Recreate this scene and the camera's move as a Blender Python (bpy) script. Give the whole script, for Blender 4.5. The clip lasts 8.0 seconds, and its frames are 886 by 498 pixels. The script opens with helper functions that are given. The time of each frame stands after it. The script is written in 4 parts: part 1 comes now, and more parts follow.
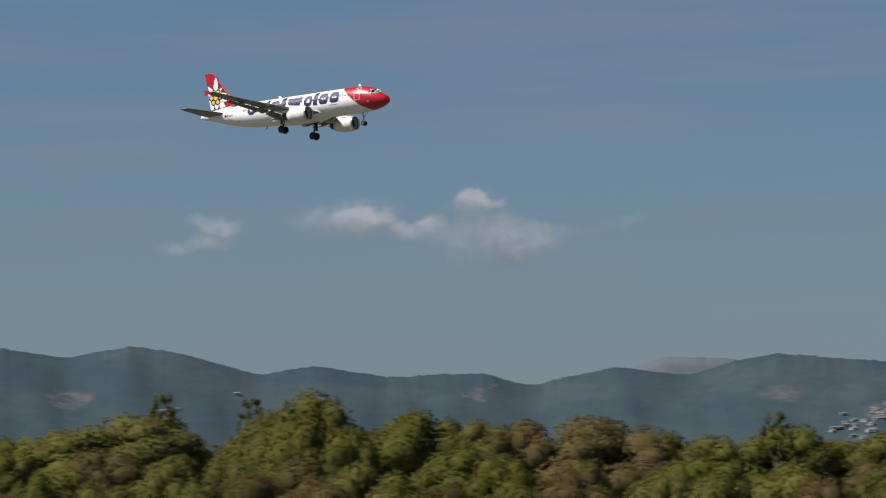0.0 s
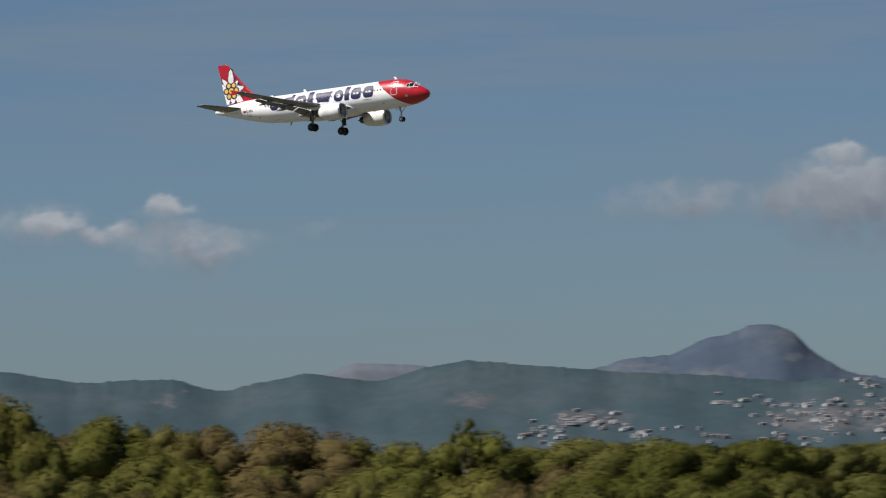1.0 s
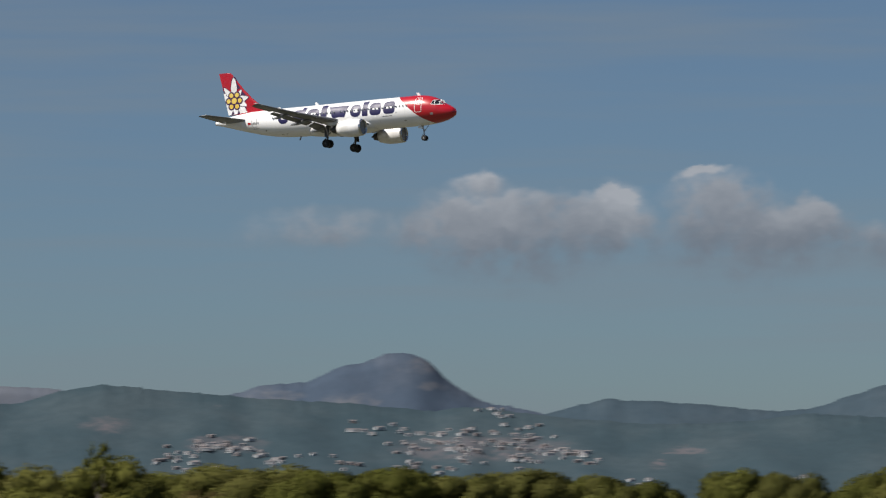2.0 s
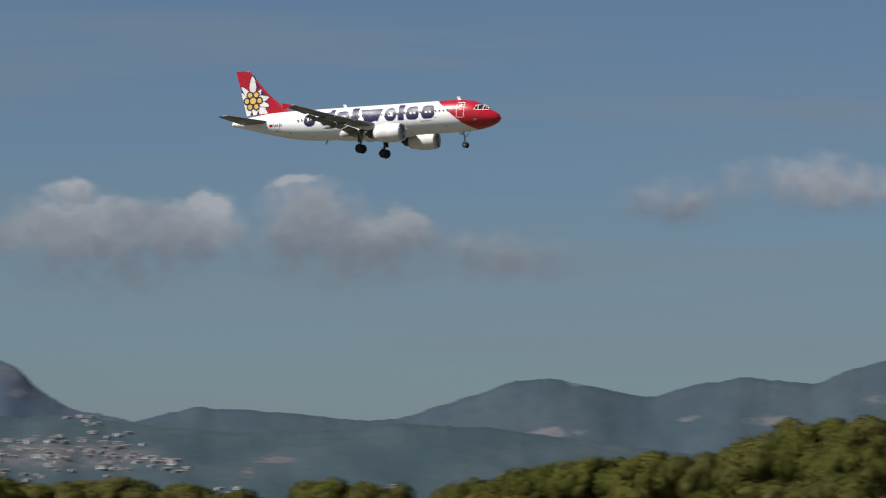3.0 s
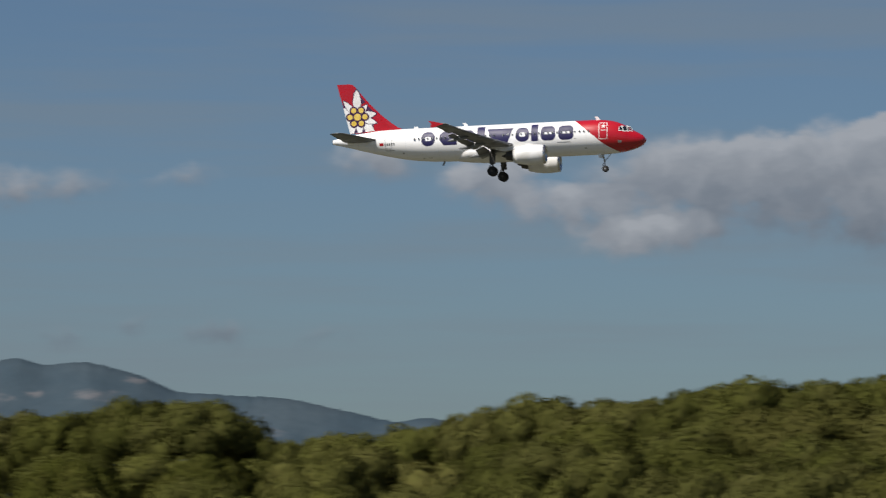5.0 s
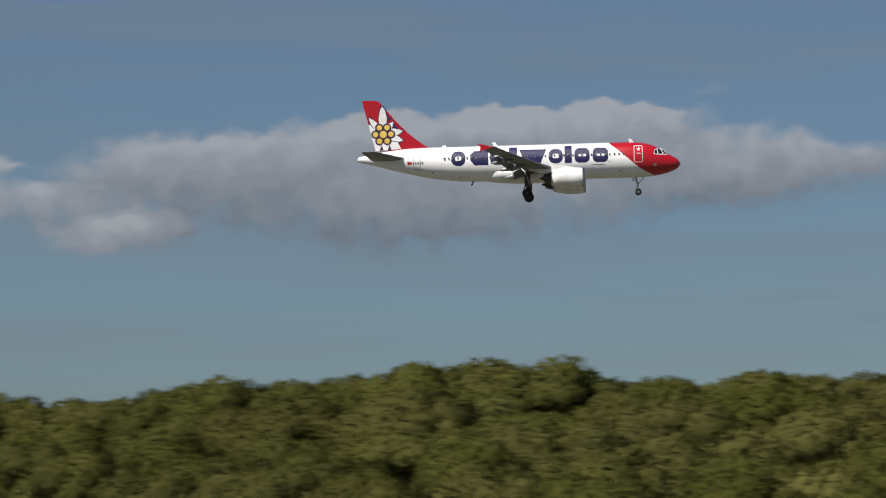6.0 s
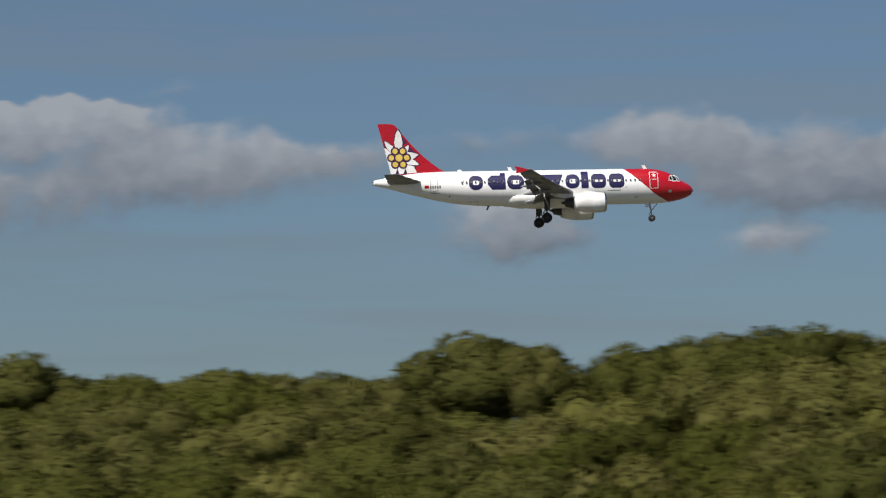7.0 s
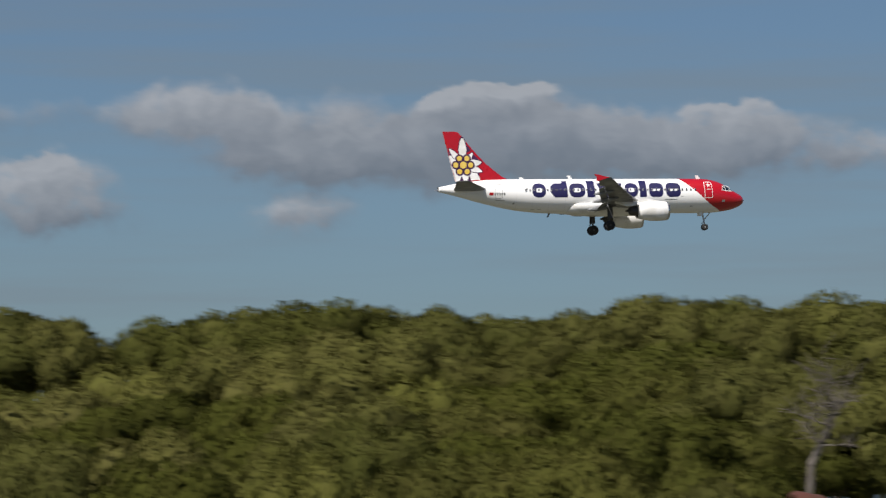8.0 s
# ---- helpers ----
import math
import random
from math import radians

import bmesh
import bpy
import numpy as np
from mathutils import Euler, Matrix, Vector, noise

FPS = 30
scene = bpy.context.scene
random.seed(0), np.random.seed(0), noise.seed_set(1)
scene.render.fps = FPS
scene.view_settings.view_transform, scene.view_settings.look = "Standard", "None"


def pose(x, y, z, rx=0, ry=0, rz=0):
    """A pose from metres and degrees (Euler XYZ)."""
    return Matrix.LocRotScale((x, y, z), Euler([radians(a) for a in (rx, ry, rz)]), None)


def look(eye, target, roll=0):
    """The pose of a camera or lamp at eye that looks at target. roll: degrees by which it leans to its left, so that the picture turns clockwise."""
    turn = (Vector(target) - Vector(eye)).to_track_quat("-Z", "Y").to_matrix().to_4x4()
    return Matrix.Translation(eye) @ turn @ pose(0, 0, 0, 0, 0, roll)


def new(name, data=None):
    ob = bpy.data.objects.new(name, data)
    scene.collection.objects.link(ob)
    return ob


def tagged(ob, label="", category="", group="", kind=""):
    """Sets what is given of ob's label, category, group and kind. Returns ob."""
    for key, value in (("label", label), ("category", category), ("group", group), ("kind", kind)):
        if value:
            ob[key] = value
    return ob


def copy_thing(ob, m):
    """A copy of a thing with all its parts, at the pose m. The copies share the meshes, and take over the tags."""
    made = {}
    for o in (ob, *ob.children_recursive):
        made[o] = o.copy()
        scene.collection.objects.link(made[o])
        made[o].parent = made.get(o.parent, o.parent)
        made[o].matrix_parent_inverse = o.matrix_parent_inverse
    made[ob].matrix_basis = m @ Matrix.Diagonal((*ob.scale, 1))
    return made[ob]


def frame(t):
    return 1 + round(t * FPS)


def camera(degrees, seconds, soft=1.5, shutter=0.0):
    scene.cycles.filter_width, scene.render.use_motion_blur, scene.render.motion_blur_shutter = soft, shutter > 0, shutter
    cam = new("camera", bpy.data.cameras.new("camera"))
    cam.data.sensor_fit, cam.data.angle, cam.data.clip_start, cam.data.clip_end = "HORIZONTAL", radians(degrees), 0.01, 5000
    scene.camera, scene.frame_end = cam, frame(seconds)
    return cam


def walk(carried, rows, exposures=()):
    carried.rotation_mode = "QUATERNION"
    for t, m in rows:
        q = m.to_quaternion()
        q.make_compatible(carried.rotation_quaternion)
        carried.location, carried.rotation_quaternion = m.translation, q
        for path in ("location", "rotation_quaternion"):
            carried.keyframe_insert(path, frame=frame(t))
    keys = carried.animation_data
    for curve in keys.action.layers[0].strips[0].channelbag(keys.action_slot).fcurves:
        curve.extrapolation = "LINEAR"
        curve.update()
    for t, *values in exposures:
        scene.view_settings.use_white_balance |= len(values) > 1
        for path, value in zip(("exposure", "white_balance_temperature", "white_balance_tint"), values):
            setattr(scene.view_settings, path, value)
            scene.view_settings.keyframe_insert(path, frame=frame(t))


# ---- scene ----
# ---- camera: a tripod pan that follows the landing airliner ----
EYE = 1.7
cam = camera(12.69, 8.0, soft=1.2, shutter=0.5)
# seconds, yaw, pitch, roll in degrees
PAN = [
    (0.00, 39.499, 3.951, 1.124),
    (0.25, 38.402, 3.940, 1.206),
    (0.50, 37.307, 3.929, 1.240),
    (0.75, 36.206, 3.924, 1.200),
    (1.00, 35.048, 3.954, 1.150),
    (1.25, 33.797, 4.036, 1.116),
    (1.50, 32.501, 4.121, 0.973),
    (1.75, 31.166, 4.198, 0.752),
    (2.00, 29.785, 4.261, 0.509),
    (2.25, 28.353, 4.308, 0.303),
    (2.50, 26.868, 4.335, 0.194),
    (2.75, 25.359, 4.344, 0.210),
    (3.00, 23.878, 4.344, 0.267),
    (3.25, 22.453, 4.343, 0.280),
    (3.50, 21.007, 4.340, 0.291),
    (3.75, 19.460, 4.333, 0.330),
    (4.00, 17.843, 4.326, 0.266),
    (4.25, 16.206, 4.319, 0.019),
    (4.50, 14.577, 4.307, -0.134),
    (4.75, 12.959, 4.288, -0.010),
    (5.00, 11.302, 4.278, 0.066),
    (5.25, 9.570, 4.275, 0.082),
    (5.50, 7.731, 4.274, 0.094),
    (5.75, 5.756, 4.267, 0.159),
    (6.00, 3.701, 4.252, 0.292),
    (6.25, 2.002, 4.243, 0.300),
    (6.50, 0.295, 4.234, 0.198),
    (6.75, -1.852, 4.214, 0.083),
    (7.00, -4.033, 4.203, 0.040),
    (7.25, -5.805, 4.209, 0.111),
    (7.50, -7.380, 4.169, 0.191),
    (7.75, -9.060, 4.027, 0.171),
    (8.00, -10.832, 3.823, 0.083),
]
walk(cam, [(t, pose(0, 0, EYE, 90 + pitch, roll, yaw)) for t, yaw, pitch, roll in PAN],
     [(0.0, 0.40), (2.0, 0.36), (3.5, 0.31), (6.5, 0.25), (8.0, 0.32)])

# ---- sky, sun and exposure ----
SUN_AZ, SUN_EL = -142.0, 53.0      # degrees, clockwise from +y as seen from above


class Graph:
    """Short-hand for building node trees."""

    def __init__(self, tree):
        self.tree = tree

    def node(self, kind):
        return self.tree.nodes.new(kind)

    def plug(self, socket, value):
        if isinstance(value, bpy.types.NodeSocket):
            self.tree.links.new(value, socket)
        else:
            socket.default_value = value

    def math(self, op, a, b=0.0, c=0.0, clamp=False):
        n = self.node("ShaderNodeMath")
        n.operation, n.use_clamp = op, clamp
        for socket, value in zip(n.inputs, (a, b, c)):
            self.plug(socket, value)
        return n.outputs[0]

    def vec(self, op, a, b=(0, 0, 0), c=(0, 0, 0)):
        n = self.node("ShaderNodeVectorMath")
        n.operation = op
        self.plug(n.inputs[0], a)
        self.plug(n.inputs[1], b)
        if op == "MULTIPLY_ADD":
            self.plug(n.inputs[2], c)
        return n.outputs["Value"] if op in ("LENGTH", "DOT_PRODUCT") else n.outputs[0]

    def noise(self, vector, scale, detail=4.0, rough=0.55, colour=False):
        n = self.node("ShaderNodeTexNoise")
        self.plug(n.inputs["Vector"], vector)
        n.inputs["Scale"].default_value, n.inputs["Detail"].default_value = scale, detail
        n.inputs["Roughness"].default_value = rough
        return n.outputs["Color"] if colour else n.outputs["Fac"]

    def mix(self, fac, a, b, blend="MIX"):
        n = self.node("ShaderNodeMix")
        n.data_type, n.blend_type = "RGBA", blend
        self.plug(n.inputs[0], fac)
        self.plug(n.inputs[6], a)
        self.plug(n.inputs[7], b)
        return n.outputs[2]

    def ramp(self, value, lo, hi, a=0.0, b=1.0):
        n = self.node("ShaderNodeMapRange")
        n.interpolation_type = "SMOOTHSTEP"
        for k, v in enumerate((value, lo, hi, a, b)):
            self.plug(n.inputs[k], v)
        return n.outputs[0]


def build_sky():
    world = bpy.data.worlds.new("sky")
    scene.world = world
    world.use_nodes = True
    g = Graph(world.node_tree)
    back = world.node_tree.nodes["Background"]
    sky = g.node("ShaderNodeTexSky")
    sky.sky_type, sky.sun_disc = "NISHITA", False
    sky.sun_elevation, sky.sun_rotation = radians(SUN_EL), radians(SUN_AZ)
    sky.air_density, sky.dust_density, sky.ozone_density, sky.altitude = 1.0, 0.6, 2.5, 20
    way = g.node("ShaderNodeTexCoord").outputs["Generated"]
    xyz = g.node("ShaderNodeSeparateXYZ")
    g.plug(xyz.inputs[0], way)
    # direction as azimuth and elevation in degrees
    az = g.math("MULTIPLY", g.math("ARCTAN2", xyz.outputs[0], xyz.outputs[1]), 57.29578)
    el = g.math("MULTIPLY", g.math("ARCSINE", xyz.outputs[2]), 57.29578)
    flat = g.node("ShaderNodeCombineXYZ")
    g.plug(flat.inputs[0], az)
    g.plug(flat.inputs[1], el)
    p = flat.outputs[0]
    # billows push the cloud edges about at two sizes
    push1 = g.vec("SUBTRACT", g.noise(p, 0.9, 2.0, 0.5, True), (0.5, 0.5, 0.5))
    push2 = g.vec("SUBTRACT", g.noise(p, 2.6, 5.0, 0.55, True), (0.5, 0.5, 0.5))
    p = g.vec("MULTIPLY_ADD", push1, (0.8, 0.5, 0), p)
    p = g.vec("MULTIPLY_ADD", push2, (0.45, 0.34, 0), p)
    push3 = g.vec("SUBTRACT", g.noise(flat.outputs[0], 7.0, 4.0, 0.6, True), (0.5, 0.5, 0.5))
    p = g.vec("MULTIPLY_ADD", push3, (0.13, 0.12, 0), p)
    total, light = 0.0, 0.0
    for a, e, w, h, dens, lit in CLOUDS:
        q = g.vec("MULTIPLY_ADD", p, (1 / w, 1 / h, 0), (-a / w, (CLOUD_DROP - e) / h, 0))
        d = g.math("MULTIPLY_ADD", g.vec("LENGTH", q), -dens, dens, clamp=True)
        up = g.math("MULTIPLY_ADD", g.vec("DOT_PRODUCT", q, (-0.12, 0.78, 0)), 1.0, lit)
        # flat, thinning undersides
        d = g.math("MULTIPLY", d, g.math("ADD", g.vec("DOT_PRODUCT", q, (0, 0.55, 0)), 0.85, clamp=True))
        total = g.math("ADD", d, total)
        light = g.math("MULTIPLY_ADD", d, up, light)
    fine = g.noise(flat.outputs[0], 2.2, 5.0, 0.6)
    body = g.math("MULTIPLY", total, g.ramp(fine, 0.28, 0.72, 0.5, 1.25))
    bright = g.math("DIVIDE", light, g.math("ADD", total, 0.001), clamp=True)
    body = g.math("MULTIPLY", body, g.math("MULTIPLY_ADD", bright, 0.85, 0.65))
    cover = g.math("MULTIPLY", g.ramp(body, 0.04, 0.85), 0.85)
    bright = g.math("ADD", bright, g.ramp(g.noise(p, 2.4, 5.0, 0.6), 0.3, 0.7, -0.12, 0.12), clamp=True)
    bright = g.math("POWER", bright, 1.3)
    tone = g.mix(bright, (*CLOUD_GREY, 1), (*CLOUD_WHITE, 1))
    # faint high streaks
    streak = g.noise(g.vec("MULTIPLY", flat.outputs[0], (0.07, 0.9, 1)), 1.0, 4.0, 0.6)
    veil = g.ramp(streak, 0.4, 0.7, 0.0, 0.5)
    high = g.ramp(el, 0.5, 9.0)
    tint = g.mix(high, (*SKY_LOW, 1), (*SKY_HIGH, 1))
    clear = g.mix(1.0, sky.outputs[0], tint, "MULTIPLY")
    clear = g.mix(veil, clear, (*VEIL, 1))
    out = g.mix(cover, clear, tone)
    g.plug(back.inputs["Color"], out)
    back.inputs["Strength"].default_value = 0.0465


# azimuth, elevation, half width, half height (degrees), density, brightness
CLOUDS = [
    (-42.7, 4.40, 0.6, 0.35, 0.7, 0.7), (-43.0, 4.12, 0.8, 0.22, 0.5, 0.6),
    (-40.7, 4.40, 1.1, 0.60, 0.7, 0.5), (-39.8, 4.33, 0.5, 0.35, 0.8, 0.7),
    (-38.95, 4.55, 0.75, 0.45, 0.6, 0.5), (-38.4, 4.02, 1.5, 0.6, 0.9, 0.45), (-36.7, 4.31, 0.7, 0.3, 0.35, 0.5),
    (-31.4, 4.57, 1.7, 0.55, 0.7, 0.4),
]
CLOUDS += [
    (-29.2, 4.88, 1.2, 0.60, 0.9, 0.45), (-28.5, 4.40, 2.3, 0.85, 1.9, 0.15), (-27.3, 4.85, 0.7, 0.60, 1.0, 0.75),
    (-25.9, 5.05, 1.0, 0.55, 0.9, 0.45), (-25.3, 4.35, 1.6, 0.95, 1.8, 0.02), (-24.5, 4.62, 0.7, 0.45, 0.9, 0.65),
    (-23.0, 4.25, 1.5, 0.55, 1.2, 0.1),
]
CLOUDS += [
    (-20.2, 5.10, 1.4, 0.55, 0.5, 0.3), (-18.6, 5.35, 1.4, 0.60, 0.8, 0.45), (-17.2, 5.20, 2.0, 0.5, 0.8, 0.35), (-20.6, 4.95, 1.2, 0.5, 0.7, 0.05),
    (-15.0, 5.34, 0.7, 0.30, 0.6, 0.4), (-12.3, 5.70, 0.85, 0.45, 1.1, 0.65),
    (-16.8, 3.14, 0.6, 0.23, 0.66, 0.0), (-15.8, 3.24, 0.6, 0.2875, 0.66, 0.0), (-14.5, 3.14, 0.84, 0.345, 0.77, 0.0),
    (-13, 3.09, 0.72, 0.253, 0.55, 0.0),
]
CLOUDS += [
    (-10.7, 5.35, 1.0, 0.55, 1.2, 0.6), (-9.5, 4.98, 1.6, 0.48, 1.2, 0.6), (-8.2, 4.58, 1.4, 0.45, 1.4, 0.7),
    (-7.4, 5.45, 2.3, 0.70, 1.4, 0.5), (-5.6, 5.1, 3.6, 1.0, 1.9, 0.35), (-3.4, 4.80, 3.0, 0.85, 1.4, 0.28),
    (-4.9, 5.85, 1.7, 0.55, 1.4, 0.72), (-3.0, 5.9, 1.6, 0.6, 1.4, 0.72), (-1.2, 5.9, 1.9, 0.7, 1.5, 0.6),
    (0.9, 5.45, 2.0, 0.72, 1.3, 0.5), (2.5, 5.50, 1.5, 0.5, 0.9, 0.45), (-0.4, 5.1, 2.2, 0.7, 1.2, 0.25),
]
CLOUDS += [
    (5.1, 4.72, 1.3, 0.72, 1.25, 0.62), (5.3, 4.32, 1.5, 0.42, 1.1, 0.1), (8.85, 4.35, 1.0, 0.55, 1.1, 0.5),
    (0.1, 6.55, 1.2, 0.25, 0.35, 0.5), (5.0, 5.75, 2.0, 0.40, 0.6, 0.3), (7.2, 5.85, 1.4, 0.60, 1.2, 0.6),
    (9.0, 5.50, 2.8, 0.80, 1.4, 0.32), (11.5, 5.92, 1.1, 0.45, 1.4, 0.4), (11.9, 5.55, 2.2, 0.75, 1.4, 0.25),
    (13.0, 5.35, 2.0, 0.7, 1.2, 0.4), (14.6, 5.42, 1.8, 0.75, 1.2, 0.42), (15.9, 5.40, 1.5, 0.6, 0.9, 0.35),
    (17.2, 5.25, 1.2, 0.5, 0.9, 0.5), (12.0, 5.15, 5.0, 0.75, 1.5, 0.22), (9.8, 5.15, 2.6, 0.6, 1.1, 0.3),
]
# sunlit rims on the tops
CLOUDS += [
    (-25.95, 5.46, 0.45, 0.14, 1.3, 1.3), (-29.2, 5.35, 0.6, 0.2, 1.0, 0.75), (-27.35, 5.12, 0.4, 0.18, 1.2, 1.1),
    (-9.9, 5.62, 0.4, 0.16, 1.0, 1.0), (-8.3, 4.72, 0.5, 0.2, 1.2, 1.1), (-4.7, 6.22, 0.9, 0.2, 1.3, 1.2), (-2.9, 6.27, 0.9, 0.2, 1.5, 1.3),
    (-1.2, 6.32, 1.0, 0.2, 1.5, 1.4), (10.9, 6.06, 0.35, 0.17, 1.5, 1.5), (11.4, 6.25, 0.6, 0.15, 1.6, 1.6), (12.0, 6.16, 0.5, 0.16, 1.5, 1.4),
    (5.0, 5.15, 0.7, 0.2, 1.1, 1.0), (14.9, 5.95, 0.9, 0.13, 0.9, 1.1), (-40.6, 4.62, 0.5, 0.17, 0.9, 1.0), (-38.9, 4.75, 0.4, 0.15, 0.8, 1.0),
]
CLOUD_DROP = 0.14
CLOUD_WHITE, CLOUD_GREY = (6.6, 6.85, 7.4), (2.7, 3.08, 3.72)
SKY_LOW, SKY_HIGH, VEIL = (0.635, 0.775, 0.97), (0.68, 0.79, 0.945), (3.25, 3.95, 4.6)
build_sky()

sun_data = bpy.data.lights.new("sun", "SUN")
sun_data.energy, sun_data.angle, sun_data.color = 5.0, radians(0.53), (1.0, 0.94, 0.85)
sun = new("sun", sun_data)
sa, se = radians(SUN_AZ), radians(SUN_EL)
sun.matrix_world = look((math.sin(sa) * math.cos(se) * 200, math.cos(sa) * math.cos(se) * 200, math.sin(se) * 200), (0, 0, 0))


# ---- materials ----
def material(name, colour, rough=0.5, metal=0.0, second=None, scale=4.0, bump=0.0, fine=40.0, coat=0.0, spread=(0.35, 0.65)):
    m = bpy.data.materials.new(name)
    m.use_nodes = True
    g = Graph(m.node_tree)
    b = m.node_tree.nodes["Principled BSDF"]
    b.inputs["Roughness"].default_value, b.inputs["Metallic"].default_value = rough, metal
    b.inputs["Coat Weight"].default_value = coat
    b.inputs["Coat Roughness"].default_value = 0.08
    at = g.node("ShaderNodeTexCoord").outputs["Object"]
    second = second or [c * 0.82 for c in colour]
    big, small = g.noise(at, scale, 5.0), g.noise(at, fine, 3.0)
    col = g.mix(g.ramp(big, *spread), (*colour, 1), (*second, 1))
    col = g.mix(g.ramp(small, 0.3, 0.75, 0.0, 0.16), col, (*[c * 0.6 for c in colour], 1))
    g.plug(b.inputs["Base Color"], col)
    g.plug(b.inputs["Roughness"], g.ramp(big, 0.3, 0.7, rough * 0.85, min(1, rough * 1.15)))
    if bump:
        n = g.node("ShaderNodeBump")
        n.inputs["Strength"].default_value, n.inputs["Distance"].default_value = bump, 0.02
        g.plug(n.inputs["Height"], small)
        g.plug(b.inputs["Normal"], n.outputs[0])
    return m


def foliage_material(name, colour, second, dry):
    """Leaf blades that let some light through; each tree and each blade differs a little."""
    m = bpy.data.materials.new(name)
    m.use_nodes = True
    t = m.node_tree
    g = Graph(t)
    t.nodes.remove(t.nodes["Principled BSDF"])
    blade = g.node("ShaderNodeNewGeometry").outputs["Random Per Island"]
    tree = g.node("ShaderNodeObjectInfo").outputs["Random"]
    at = g.node("ShaderNodeTexCoord").outputs["Object"]
    col = g.mix(g.ramp(blade, 0.0, 1.0, 0.4, 0.6), (*colour, 1), (*second, 1))
    col = g.mix(g.ramp(g.noise(at, 0.9, 3.0), 0.42, 0.68, 0.0, 0.3), col, (*dry, 1))
    needles = g.noise(g.vec("MULTIPLY", at, (1.0, 1.0, 0.8)), 7.0, 4.0, 0.7)
    col = g.mix(g.ramp(needles, 0.4, 0.7, 0.0, 0.22), col, (*[c * 0.45 for c in second], 1))
    col = g.mix(g.ramp(tree, 0.2, 1.0, 0.0, 0.35), col, (*dry, 1))
    col = g.mix(g.ramp(tree, 0.0, 0.5, 0.45, 0.0), col, (*[c * 0.6 for c in colour], 1))
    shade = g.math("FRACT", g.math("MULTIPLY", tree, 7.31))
    col = g.mix(1.0, col, g.mix(shade, (0.9, 0.9, 0.9, 1), (1.13, 1.12, 1.06, 1)), "MULTIPLY")
    rough = g.node("ShaderNodeBump")
    rough.inputs["Strength"].default_value, rough.inputs["Distance"].default_value = 0.8, 0.1
    g.plug(rough.inputs["Height"], needles)
    front, behind = g.node("ShaderNodeBsdfDiffuse"), g.node("ShaderNodeBsdfTranslucent")
    g.plug(front.inputs[0], col)
    g.plug(behind.inputs[0], col)
    g.plug(front.inputs["Normal"], rough.outputs[0])
    both = g.node("ShaderNodeMixShader")
    both.inputs[0].default_value = 0.3
    g.plug(both.inputs[1], front.outputs[0])
    g.plug(both.inputs[2], behind.outputs[0])
    g.plug(t.nodes["Material Output"].inputs[0], both.outputs[0])
    return m


def hillside_material(name, wood, scrub, rock, scars):
    """Wooded slope with scrub clearings, distance haze included in its colours; scars are bare patches: azimuth,
    elevation, half width and half height in degrees, distance.
    """
    m = bpy.data.materials.new(name)
    m.use_nodes = True
    g = Graph(m.node_tree)
    b = m.node_tree.nodes["Principled BSDF"]
    b.inputs["Roughness"].default_value = 0.95
    b.inputs["Specular IOR Level"].default_value = 0.04
    at = g.node("ShaderNodeTexCoord").outputs["Object"]
    col = g.mix(g.ramp(g.noise(at, 0.009, 6.0, 0.6), 0.38, 0.68), (*wood, 1), (*scrub, 1))
    col = g.mix(g.ramp(g.noise(at, 0.07, 5.0, 0.7), 0.35, 0.7, 0.0, 0.3), col, (*[c * 0.72 for c in wood], 1))
    torn = g.vec("MULTIPLY_ADD", g.vec("SUBTRACT", g.noise(at, 0.06, 5.0, 0.7, True), (0.5, 0.5, 0.5)), (44, 44, 18), at)
    bare = g.ramp(g.noise(at, 0.013, 6.0, 0.62), 0.66, 0.74, 0.0, 0.4)
    for az, el, w, h, d in scars:
        c, side = radians(az), Vector((math.cos(radians(az)), -math.sin(radians(az)), 0))
        spot = Vector((d * math.sin(c), d * math.cos(c), 1.7 + d * math.tan(radians(el))))
        off = g.vec("SUBTRACT", torn, tuple(spot))
        across = g.math("MULTIPLY", g.vec("DOT_PRODUCT", off, tuple(side)), 1 / (d * radians(w)))
        up = g.math("MULTIPLY", g.vec("DOT_PRODUCT", off, (0, 0, 1)), 1 / (d * radians(h)))
        far = g.math("ADD", g.math("MULTIPLY", across, across), g.math("MULTIPLY", up, up))
        bare = g.math("MAXIMUM", bare, g.ramp(far, 1.5, 0.2, 0.0, 0.8))
    bare = g.math("MULTIPLY", bare, g.ramp(g.noise(at, 0.05, 5.0, 0.65), 0.36, 0.62, 0.1, 1.0))
    col = g.mix(bare, col, (*rock, 1))
    g.plug(b.inputs["Base Color"], col)
    n = g.node("ShaderNodeBump")
    n.inputs["Strength"].default_value, n.inputs["Distance"].default_value = 0.2, 5.0
    g.plug(n.inputs["Height"], g.noise(at, 0.06, 6.0, 0.65))
    g.plug(b.inputs["Normal"], n.outputs[0])
    return m


